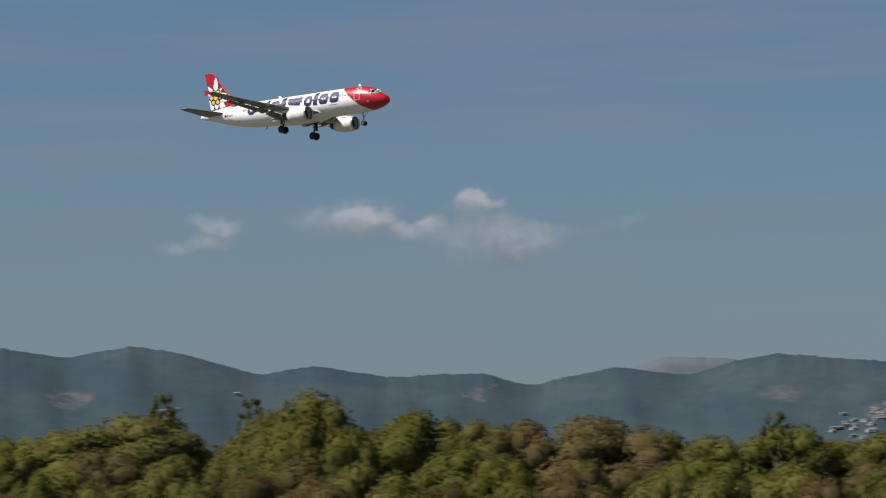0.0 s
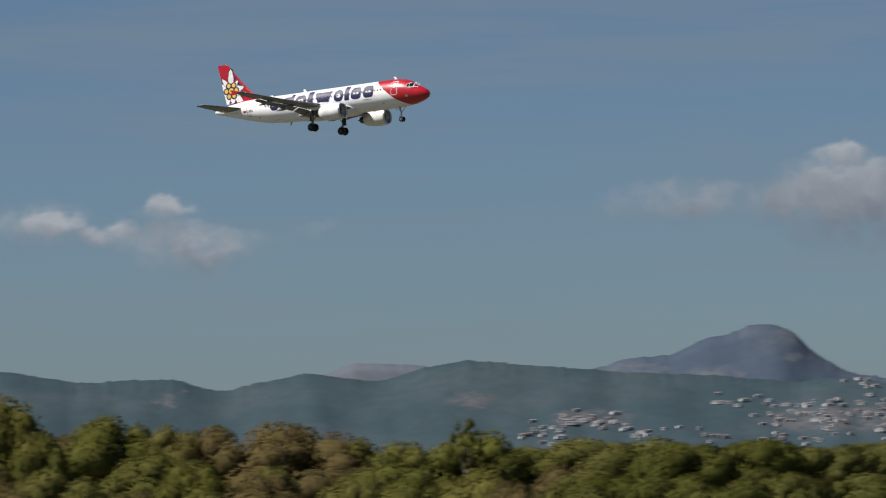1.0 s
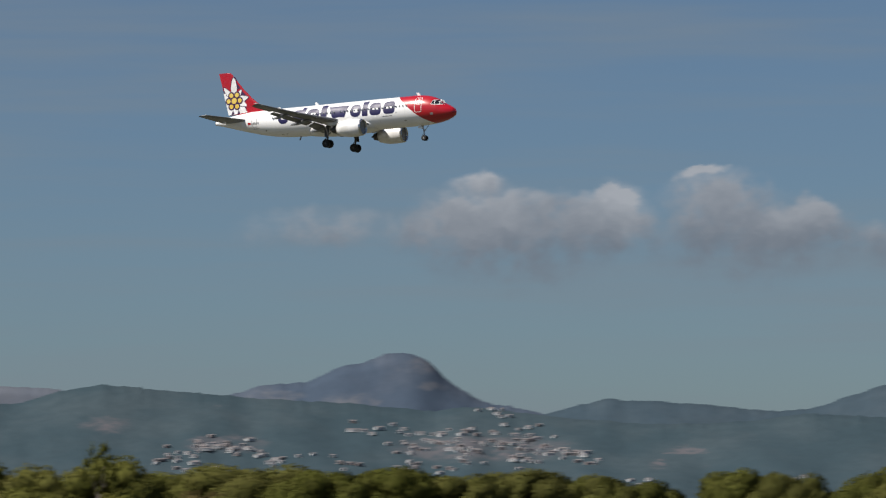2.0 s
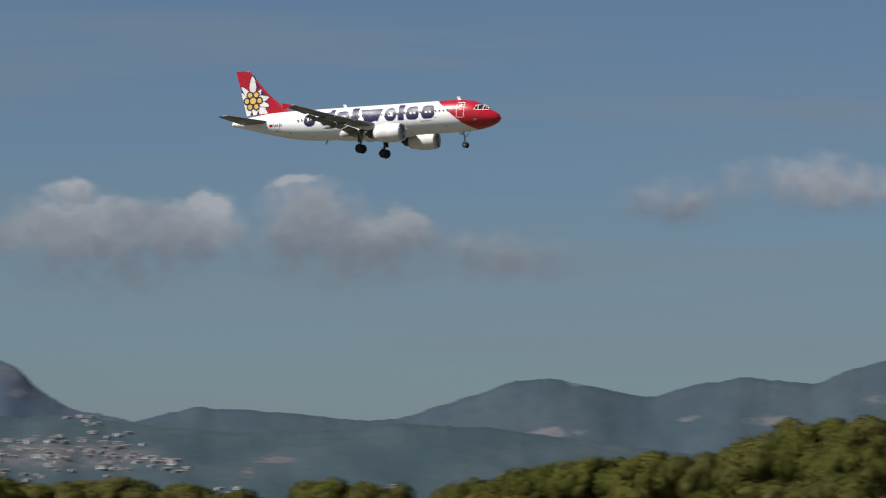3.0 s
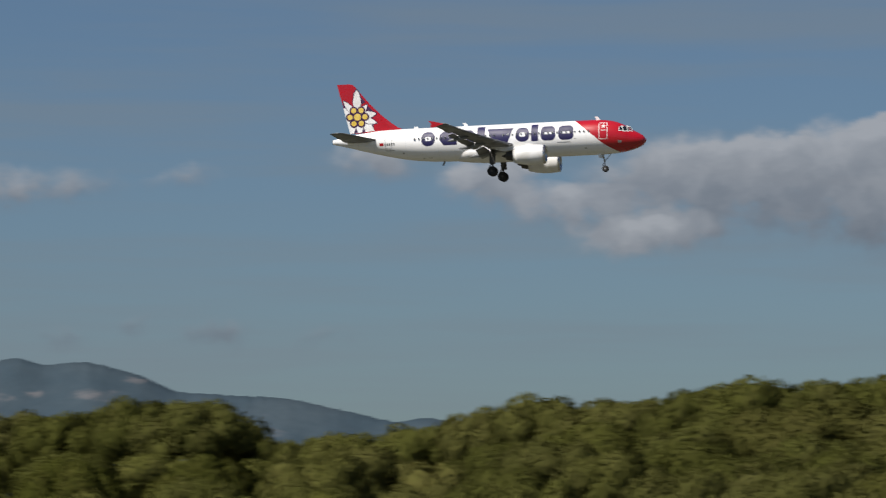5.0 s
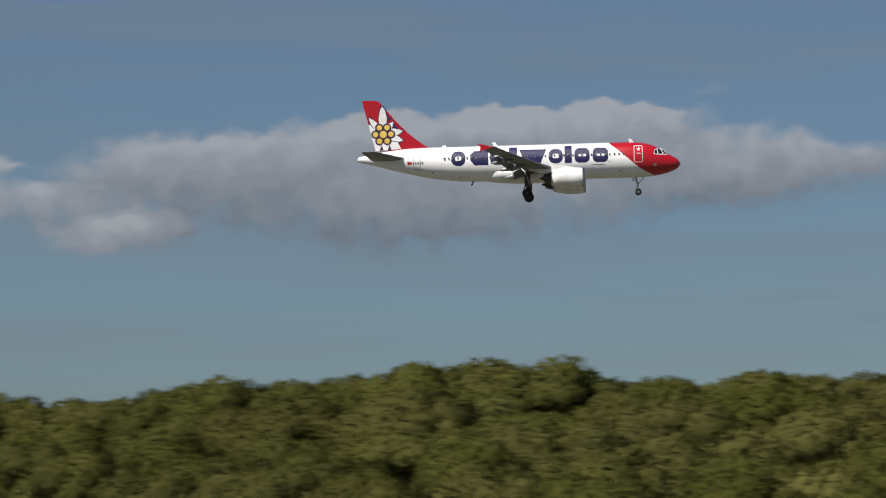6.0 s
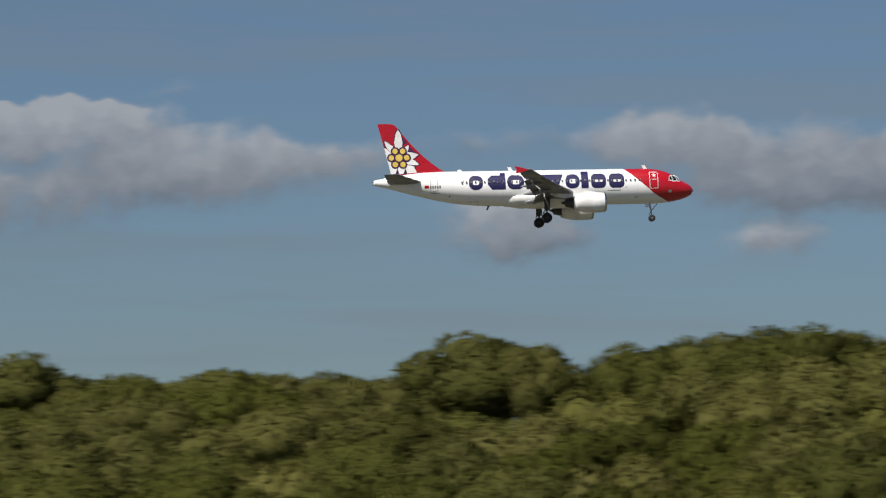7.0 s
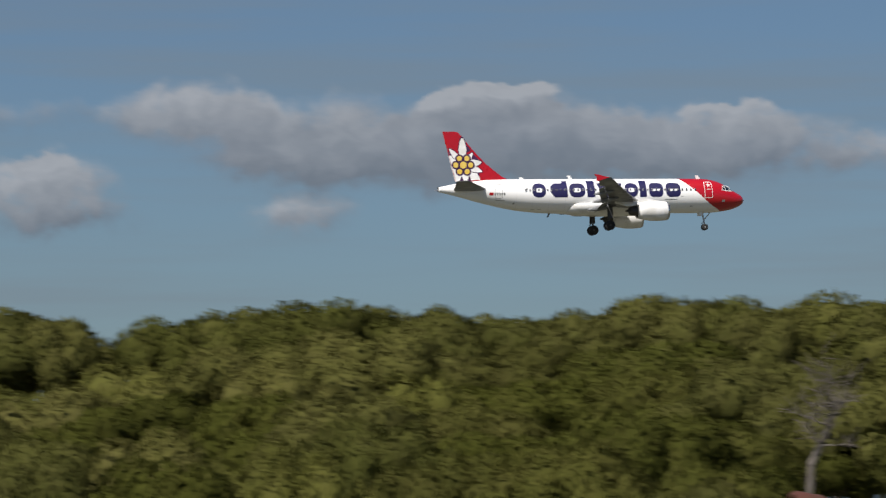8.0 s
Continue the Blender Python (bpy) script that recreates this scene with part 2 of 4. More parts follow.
def fuselage_material():
    """White paint with the red nose, whose edge sweeps down and forward; belly slightly soiled."""
    m = bpy.data.materials.new("fuselage_paint")
    m.use_nodes = True
    g = Graph(m.node_tree)
    b = m.node_tree.nodes["Principled BSDF"]
    at = g.node("ShaderNodeTexCoord").outputs["Object"]
    xyz = g.node("ShaderNodeSeparateXYZ")
    g.plug(xyz.inputs[0], at)
    x, z = xyz.outputs[0], xyz.outputs[2]
    low = g.math("MAXIMUM", g.math("SUBTRACT", -0.7, z), 0.0)
    edge = g.math("MULTIPLY_ADD", z, 1.15, x)
    edge = g.math("SUBTRACT", edge, g.math("MULTIPLY", g.math("MULTIPLY", low, low), 0.5))
    red = g.ramp(edge, -6.01, -5.98)
    grime = g.noise(g.vec("MULTIPLY", at, (0.25, 1.5, 1.0)), 1.4, 5.0, 0.6)
    soil = g.math("MULTIPLY", g.ramp(grime, 0.42, 0.75), 0.16)
    white = g.mix(soil, (0.88, 0.88, 0.89, 1), (0.52, 0.53, 0.48, 1))
    seam = g.node("ShaderNodeTexWave")
    seam.wave_type, seam.bands_direction, seam.wave_profile = "BANDS", "X", "SIN"
    seam.inputs["Scale"].default_value = 0.16
    g.plug(seam.inputs["Vector"], at)
    white = g.mix(g.ramp(seam.outputs["Fac"], 0.9985, 1.0, 0.0, 0.22), white, (0.4, 0.4, 0.4, 1))
    paint = g.mix(red, white, (0.42, 0.004, 0.013, 1))
    g.plug(b.inputs["Base Color"], paint)
    b.inputs["Coat Weight"].default_value, b.inputs["Coat Roughness"].default_value = 0.6, 0.07
    g.plug(b.inputs["Roughness"], g.ramp(grime, 0.3, 0.7, 0.28, 0.42))
    return m


M_BODY = fuselage_material()
M_WHITE = material("white_paint", (0.85, 0.85, 0.86), 0.32, scale=0.8, coat=0.5, second=(0.70, 0.69, 0.67))
M_RED = material("red_paint", (0.41, 0.004, 0.013), 0.32, scale=0.8, coat=0.35, second=(0.36, 0.004, 0.012))
M_BLUE = material("dark_blue_paint", (0.009, 0.007, 0.072), 0.5, scale=1.0)
M_PURPLE = material("dark_purple_paint", (0.06, 0.02, 0.07), 0.4, scale=1.0)
M_YELLOW = material("yellow_paint", (0.66, 0.45, 0.06), 0.4, scale=1.5, second=(0.72, 0.54, 0.13))
M_WING = material("grey_wing_paint", (0.19, 0.2, 0.21), 0.42, scale=0.7, second=(0.15, 0.15, 0.16), coat=0.1)
M_METAL = material("bare_metal", (0.62, 0.62, 0.62), 0.28, 1.0, scale=2.0)
# one dark metal for engine insides, exhausts and the main gear
M_DARK = material("sooty_metal", (0.09, 0.085, 0.08), 0.5, 0.6, scale=2.0)
M_FAN = material("fan_blades", (0.035, 0.035, 0.04), 0.4, 0.6, scale=3.0)
M_TYRE = material("tyre_rubber", (0.018, 0.018, 0.019), 0.85, scale=3.0, bump=0.2)
M_STRUT = material("gear_steel", (0.42, 0.42, 0.42), 0.4, 0.5, scale=6.0)
M_GLASS = material("dark_glazing", (0.012, 0.014, 0.018), 0.08, scale=2.0, coat=0.8)
M_PANE = material("cabin_glazing", (0.05, 0.055, 0.07), 0.12, scale=2.0, coat=0.6)
M_PINE = foliage_material("pine_needles", (0.107, 0.113, 0.028), (0.068, 0.077, 0.021), (0.118, 0.107, 0.043))
# the pine needle colours, about a fifth darker
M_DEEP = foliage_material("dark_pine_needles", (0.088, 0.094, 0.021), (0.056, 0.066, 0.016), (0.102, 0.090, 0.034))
M_YOUNG = foliage_material("young_pine_needles", (0.130, 0.132, 0.034), (0.094, 0.101, 0.027), (0.138, 0.121, 0.050))
M_BUSH = foliage_material("shrub_leaves", (0.110, 0.116, 0.028), (0.136, 0.126, 0.034), (0.140, 0.114, 0.050))
M_RUST = foliage_material("rusty_leaves", (0.112, 0.088, 0.040), (0.090, 0.080, 0.030), (0.132, 0.088, 0.050))
M_BARK = material("pine_bark", (0.15, 0.12, 0.10), 0.9, scale=3.0, second=(0.22, 0.19, 0.17), bump=0.6, fine=14.0)
M_DEAD = material("bleached_deadwood", (0.125, 0.108, 0.095), 0.85, scale=2.0, second=(0.085, 0.072, 0.06), bump=0.4, fine=12.0)
M_EARTH = material("dry_earth", (0.085, 0.075, 0.05), 0.95, scale=0.05, second=(0.05, 0.055, 0.03), bump=0.5, fine=0.8)
M_SOIL = material("red_earth", (0.085, 0.022, 0.014), 0.95, scale=0.6, second=(0.06, 0.024, 0.015), bump=0.5, fine=6.0)
# distance haze is put into these base colours: bluer and paler farther away
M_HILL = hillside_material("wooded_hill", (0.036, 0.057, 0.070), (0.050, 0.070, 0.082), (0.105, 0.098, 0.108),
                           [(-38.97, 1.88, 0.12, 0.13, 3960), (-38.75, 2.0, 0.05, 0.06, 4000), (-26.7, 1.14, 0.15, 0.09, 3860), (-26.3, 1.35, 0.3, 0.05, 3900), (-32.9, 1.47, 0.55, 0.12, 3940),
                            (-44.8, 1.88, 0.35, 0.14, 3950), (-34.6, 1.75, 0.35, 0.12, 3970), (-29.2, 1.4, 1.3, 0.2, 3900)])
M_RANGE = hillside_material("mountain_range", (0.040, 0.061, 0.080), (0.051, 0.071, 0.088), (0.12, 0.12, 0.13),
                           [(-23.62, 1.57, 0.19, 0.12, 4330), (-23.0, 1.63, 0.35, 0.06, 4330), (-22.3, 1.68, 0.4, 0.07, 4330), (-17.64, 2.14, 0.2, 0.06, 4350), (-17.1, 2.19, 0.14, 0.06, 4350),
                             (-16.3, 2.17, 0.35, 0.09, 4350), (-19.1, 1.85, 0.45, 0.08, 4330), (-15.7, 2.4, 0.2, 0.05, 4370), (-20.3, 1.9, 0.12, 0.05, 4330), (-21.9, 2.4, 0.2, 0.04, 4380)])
# peak and far mountain carry the most haze in their base colours
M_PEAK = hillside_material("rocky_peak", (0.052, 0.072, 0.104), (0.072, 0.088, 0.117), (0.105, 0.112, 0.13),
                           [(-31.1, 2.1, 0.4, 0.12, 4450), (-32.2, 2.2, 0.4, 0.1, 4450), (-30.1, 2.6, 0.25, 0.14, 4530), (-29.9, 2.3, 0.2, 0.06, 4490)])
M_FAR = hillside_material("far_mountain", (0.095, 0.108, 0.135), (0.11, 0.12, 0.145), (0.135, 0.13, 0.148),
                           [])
M_WALL = material("white_render", (0.62, 0.62, 0.63), 0.85, scale=0.3, second=(0.42, 0.42, 0.43))
M_BLUSH = material("pink_render", (0.27, 0.23, 0.23), 0.85, scale=0.3, second=(0.2, 0.18, 0.18))
M_TILE = material("terracotta_tiles", (0.17, 0.15, 0.15), 0.85, scale=0.4, second=(0.20, 0.18, 0.18))


# ---- mesh helpers ----
def part(name, bm, mat, parent, label="", smooth=False):
    mesh = bpy.data.meshes.new(name)
    bm.to_mesh(mesh)
    bm.free()
    mesh.materials.append(mat)
    if smooth:
        mesh.polygons.foreach_set("use_smooth", [True] * len(mesh.polygons))
    ob = new(name, mesh)
    ob.parent = parent
    if label:
        tagged(ob, label)
    return ob


def same_part(ob, parent, m):
    """Another piece of the same mesh, at the pose m in its parent's space."""
    o = new(ob.name.split(".")[0], ob.data)
    o.parent = parent
    o.matrix_basis = m
    return o


def loft(bm, rings, close=True, caps=True):
    rows = [[bm.verts.new(p) for p in ring] for ring in rings]
    n = len(rows[0])
    for a, b in zip(rows, rows[1:]):
        for i in range(n if close else n - 1):
            j = (i + 1) % n
            bm.faces.new((a[i], a[j], b[j], b[i]))
    if caps and close:
        bm.faces.new(rows[0][::-1])
        bm.faces.new(rows[-1])
    bmesh.ops.recalc_face_normals(bm, faces=bm.faces)
    return bm


def lathe(profile, axis, n=28, at=(0, 0, 0), caps=True):
    """Turns (along, radius) pairs round an axis ('x', 'y' or 'z')."""
    rings = []
    for along, r in profile:
        ring = []
        for k in range(n):
            c, s = r * math.cos(2 * math.pi * k / n), r * math.sin(2 * math.pi * k / n)
            p = {"x": (along, c, s), "y": (s, along, c), "z": (c, s, along)}[axis]
            ring.append((p[0] + at[0], p[1] + at[1], p[2] + at[2]))
        rings.append(ring)
    return loft(bmesh.new(), rings, True, caps)


def rod(bm, a, b, r0, r1, n=8):
    a, b = Vector(a), Vector(b)
    turn = (b - a).to_track_quat("Z", "Y").to_matrix()
    loft(bm, [[p + turn @ Vector((r * math.cos(2 * math.pi * k / n), r * math.sin(2 * math.pi * k / n), 0)) for k in range(n)]
              for p, r in ((a, r0), (b, r1))])
    return bm


def box(size, at=(0, 0, 0), bevel=0.0, turn=None):
    bm = bmesh.new()
    bmesh.ops.create_cube(bm, size=1.0)
    bmesh.ops.scale(bm, vec=size, verts=bm.verts)
    if bevel:
        bmesh.ops.bevel(bm, geom=bm.edges[:], offset=bevel, segments=2, affect="EDGES", profile=0.5)
    if turn:
        bmesh.ops.transform(bm, matrix=turn, verts=bm.verts)
    bmesh.ops.translate(bm, vec=at, verts=bm.verts)
    return bm


def ease(table, lo, hi, n):
    """A smooth curve through a short table of (position, value) pairs."""
    xs, ys = [p[0] for p in table], [p[1] for p in table]
    q = np.linspace(lo, hi, n)
    v = np.interp(q, xs, ys)
    k = np.hanning(9)
    return q, np.convolve(np.pad(v, 4, mode="edge"), k / k.sum(), "valid")


# ---- land: one ground sheet, a wooded rise, hills and mountains ----
def polar(az, d, z=0.0):
    a = radians(az)
    return Vector((d * math.sin(a), d * math.cos(a), z))


RISE_AZ = (-60, -43, -40, -36, -32, -26.3, -23.5, -20, -17, -14, -12.5, -9, -5, 0, 5, 9, 13, 20, 40)
RISE_EL = (1.5, 1.45, 1.35, 1.1, 0.95, 0.75, 0.9, 1.35, 1.8, 1.8, 1.55, 2.12, 2.55, 2.4, 2.62, 2.98, 2.95, 3.05, 3.0)
RISE_D = (330, 330, 330, 330, 330, 330, 310, 270, 235, 220, 210, 200, 190, 185, 175, 165, 160, 150, 150)
TREE_H = 8.5


def crest(az):
    """Elevation of the wood's top line in degrees, and its distance."""
    return float(np.interp(az, RISE_AZ, RISE_EL)), float(np.interp(az, RISE_AZ, RISE_D))


def canopy(az, d):
    """Height of the tree tops at a place on the wooded rise."""
    e, far = crest(az)
    k = min(max((d / far - 0.5) / 0.5, 0.0), 1.0)
    return EYE + d * math.tan(radians(0.3 + (e - 0.3) * k))


def ground_z(az, d):
    far = crest(az)[1]
    if not -60 < az < 40:
        return 0.0
    side = min(1.0, (az + 60) / 12, (40 - az) / 12)
    wooded = canopy(az, min(d, far)) - TREE_H
    if d < 0.5 * far:
        k = max(0.0, (d - 12) / (0.5 * far - 12))
        wooded *= k * k * (3 - 2 * k)
    if d > far:
        k = min(1.0, (d - far) / (0.8 * far))
        wooded *= 1 - k * k * (3 - 2 * k)
    return wooded * side


def build_ground():
    bm = bmesh.new()
    rings = [0.0, 6, 12, 25, 45] + [45 + 15 * k for k in range(1, 30)] + [550, 700, 900, 1300, 1900, 2700, 3600, 4900]
    n = 180
    rows = [[bm.verts.new((0, 0, 0))] * n]
    for r in rings[1:]:
        rows.append([bm.verts.new(polar(-180 + 360 * k / n, r, ground_z(-180 + 360 * k / n, r))) for k in range(n)])
    for a, b in zip(rows, rows[1:]):
        for i in range(n):
            j = (i + 1) % n
            bm.faces.new((a[i], b[i], b[j]) if a is rows[0] else (a[i], b[i], b[j], a[j]))
    bmesh.ops.recalc_face_normals(bm, faces=bm.faces)
    ob = part("ground", bm, M_EARTH, None, smooth=True)
    tagged(ob, "dry brown earth and scrub under the pine wood", "ground", kind="structure")


build_ground()


def ridge(name, mat, label, table, d_foot, d_top, rough, foot_el=0.0, step=0.05):
    """A range of hills: the table gives its summits and saddles as azimuth and elevation in degrees."""
    lo, hi = table[0][0], table[-1][0]
    azs = np.arange(lo, hi + step / 2, step)
    crest_el = np.interp(azs, [p[0] for p in table], [p[1] for p in table])
    k = np.hanning(9)
    crest_el = np.convolve(np.pad(crest_el, 4, mode="edge"), k / k.sum(), "valid")
    depth = [0.0, 0.08, 0.16, 0.25, 0.34, 0.43, 0.52, 0.61, 0.7, 0.78, 0.86, 0.93, 1.0, 1.1, 1.25]
    bm = bmesh.new()
    rows = []
    for s in depth:
        row = []
        for az, el in zip(azs, crest_el):
            d = d_foot + (d_top - d_foot) * s
            top = EYE + d_top * math.tan(radians(el))
            top += max(0.0, 1 - 4 * abs(1 - s)) * rough * 0.12 * noise.fractal(Vector((az * 2.2, d_top * 0.01, 3.0)), 1.0, 2.0, 4)
            top += max(0.0, 1 - 6 * abs(1 - s)) * 1.3 * noise.fractal(Vector((az * 13.0, d_top * 0.02, 5.0)), 1.0, 2.0, 3)
            foot = EYE + d_foot * math.tan(radians(foot_el))
            up = s ** 0.85 if s <= 1 else 1 - 1.6 * (s - 1)
            z = foot + (top - foot) * up
            # spurs and gullies that run down the slope
            gully = noise.fractal(Vector((az * 1.1 + 0.6 * s, s * 1.7, d_top * 0.003)), 1.0, 2.0, 2)
            z += 0.6 * rough * gully * min(1.0, 4 * abs(1 - s)) * min(1.0, 5 * s)
            row.append(bm.verts.new(polar(az, d, max(z, -5))))
        rows.append(row)
    for a, b in zip(rows, rows[1:]):
        for i in range(len(azs) - 1):
            bm.faces.new((a[i], a[i + 1], b[i + 1], b[i]))
    bmesh.ops.recalc_face_normals(bm, faces=bm.faces)
    ob = part(name, bm, mat, None, smooth=True)
    tagged(ob, label, "mountain", kind="structure")
    return ob


ridge("backdrop_far_mountain", M_FAR, "bare rock mountain in the far distance, paled by haze",
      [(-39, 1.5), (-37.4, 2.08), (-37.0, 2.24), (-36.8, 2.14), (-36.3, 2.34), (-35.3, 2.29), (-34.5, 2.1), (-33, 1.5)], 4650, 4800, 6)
ridge("backdrop_rocky_peak", M_PEAK, "rocky mountain peak with steep shoulders, tinted grey-blue by haze",
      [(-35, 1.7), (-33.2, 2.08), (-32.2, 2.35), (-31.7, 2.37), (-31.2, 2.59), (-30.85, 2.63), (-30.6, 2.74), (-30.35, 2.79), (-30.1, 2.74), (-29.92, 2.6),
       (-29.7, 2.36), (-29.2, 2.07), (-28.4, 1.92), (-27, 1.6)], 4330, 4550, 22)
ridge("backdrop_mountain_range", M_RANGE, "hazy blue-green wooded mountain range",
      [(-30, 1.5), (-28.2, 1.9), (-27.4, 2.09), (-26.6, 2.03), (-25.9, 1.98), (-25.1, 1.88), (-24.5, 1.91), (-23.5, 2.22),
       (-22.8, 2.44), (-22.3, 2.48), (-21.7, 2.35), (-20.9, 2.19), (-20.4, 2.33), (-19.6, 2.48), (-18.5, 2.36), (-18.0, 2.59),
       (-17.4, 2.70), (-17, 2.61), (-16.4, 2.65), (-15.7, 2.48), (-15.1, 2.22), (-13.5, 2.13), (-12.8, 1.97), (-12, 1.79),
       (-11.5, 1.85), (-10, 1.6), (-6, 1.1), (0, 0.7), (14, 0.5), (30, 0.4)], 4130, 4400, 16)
ridge("backdrop_wooded_hills", M_HILL, "wooded hills with rock scars, tinted dark blue-green by haze",
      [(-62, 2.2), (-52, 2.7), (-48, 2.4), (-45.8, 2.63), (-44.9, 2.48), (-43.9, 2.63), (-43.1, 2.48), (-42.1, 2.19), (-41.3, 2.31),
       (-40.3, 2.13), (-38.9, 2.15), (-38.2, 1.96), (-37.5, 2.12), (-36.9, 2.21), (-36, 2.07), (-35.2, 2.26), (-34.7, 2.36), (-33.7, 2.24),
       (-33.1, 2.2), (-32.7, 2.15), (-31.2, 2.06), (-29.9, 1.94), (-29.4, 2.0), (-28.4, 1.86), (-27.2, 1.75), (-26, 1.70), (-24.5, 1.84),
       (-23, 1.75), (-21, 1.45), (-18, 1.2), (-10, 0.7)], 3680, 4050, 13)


# ---- hillside town ----
def make_house(w, d, h, mat):
    house = new("house")
    part("wall", box((w, d, h), (0, 0, h / 2), 0.05), mat, house)
    bm = bmesh.new()
    o = 0.2
    loft(bm, [[(x, -d / 2 - o, h), (x, 0, h + d * 0.18), (x, d / 2 + o, h), (x, 0, h + 0.02)] for x in (-w / 2 - o, w / 2 + o)])
    part("roof", bm, M_TILE, house)
    for k in range(3):
        part("window", box((0.9, 0.12, 1.1), (w * (k - 1) * 0.3, -d / 2 - 0.04, h * 0.55)), M_PANE, house)
    label = "white rendered house with a terracotta roof on the hillside" if mat is M_WALL else "pinkish rendered house with a terracotta roof on the hillside"
    return tagged(house, label, "house", "houses of the hillside town")


# groups of houses: azimuth, elevation, houses
HAMLETS = [(-33.66, 1.32, 8), (-33.22, 1.46, 13), (-32.8, 1.43, 13), (-33.5, 1.2, 5), (-33.25, 1.26, 6), (-32.35, 1.32, 7), (-32.1, 1.22, 5),
           (-31.0, 1.65, 5), (-30.43, 1.67, 6), (-30.17, 1.45, 13), (-29.78, 1.5, 10), (-29.43, 1.39, 12), (-29.26, 1.63, 9), (-29.39, 1.92, 3)]
HAMLETS += [(-29.04, 1.84, 3), (-28.89, 1.43, 12), (-28.73, 1.6, 6), (-28.43, 1.52, 6), (-28.3, 1.35, 10), (-29.6, 1.17, 8), (-30.26, 1.15, 7), (-31.09, 1.19, 4),
            (-31.5, 1.23, 3), (-28.7, 1.19, 9), (-28.0, 1.3, 9), (-27.7, 1.18, 6), (-27.0, 0.85, 4), (-24.75, 0.9, 5), (-42.6, 1.9, 1), (-43.2, 1.7, 2)]


def build_town():
    hill = bpy.data.objects["backdrop_wooded_hills"]
    rng = random.Random(5)
    slope = {}
    for v in hill.data.vertices:
        a, d = math.degrees(math.atan2(v.co.x, v.co.y)), math.hypot(v.co.x, v.co.y)
        if d < 4051:
            slope.setdefault(round(a / 0.1), []).append((math.degrees(math.atan2(v.co.z - EYE, d)), d, v.co.z))
    kinds = [make_house(4.2, 4, 2.3, M_WALL), make_house(6, 4.5, 2.5, M_WALL), make_house(8.5, 5, 2.7, M_WALL), make_house(5.5, 4.5, 2.5, M_BLUSH)]
    used = set()

    def settle(az, el):
        line = sorted(slope[round(az / 0.1)])
        d, z = [float(np.interp(el, [p[0] for p in line], [p[k] for p in line])) for k in (1, 2)]
        k = rng.choice((0, 0, 1, 1, 2, 3, 3))
        m = Matrix.Translation(polar(az, d - 2, z - 1.5 + rng.uniform(0, 0.6))) @ pose(0, 0, 0, 0, 0, -az + rng.uniform(-30, 30))
        if k in used:
            copy_thing(kinds[k], m)
        else:
            kinds[k].matrix_basis = m
            used.add(k)

    for az, el, count in HAMLETS:
        for _ in range(count):
            settle(az + rng.gauss(0, 0.18), el + rng.gauss(0, 0.06))


build_town()


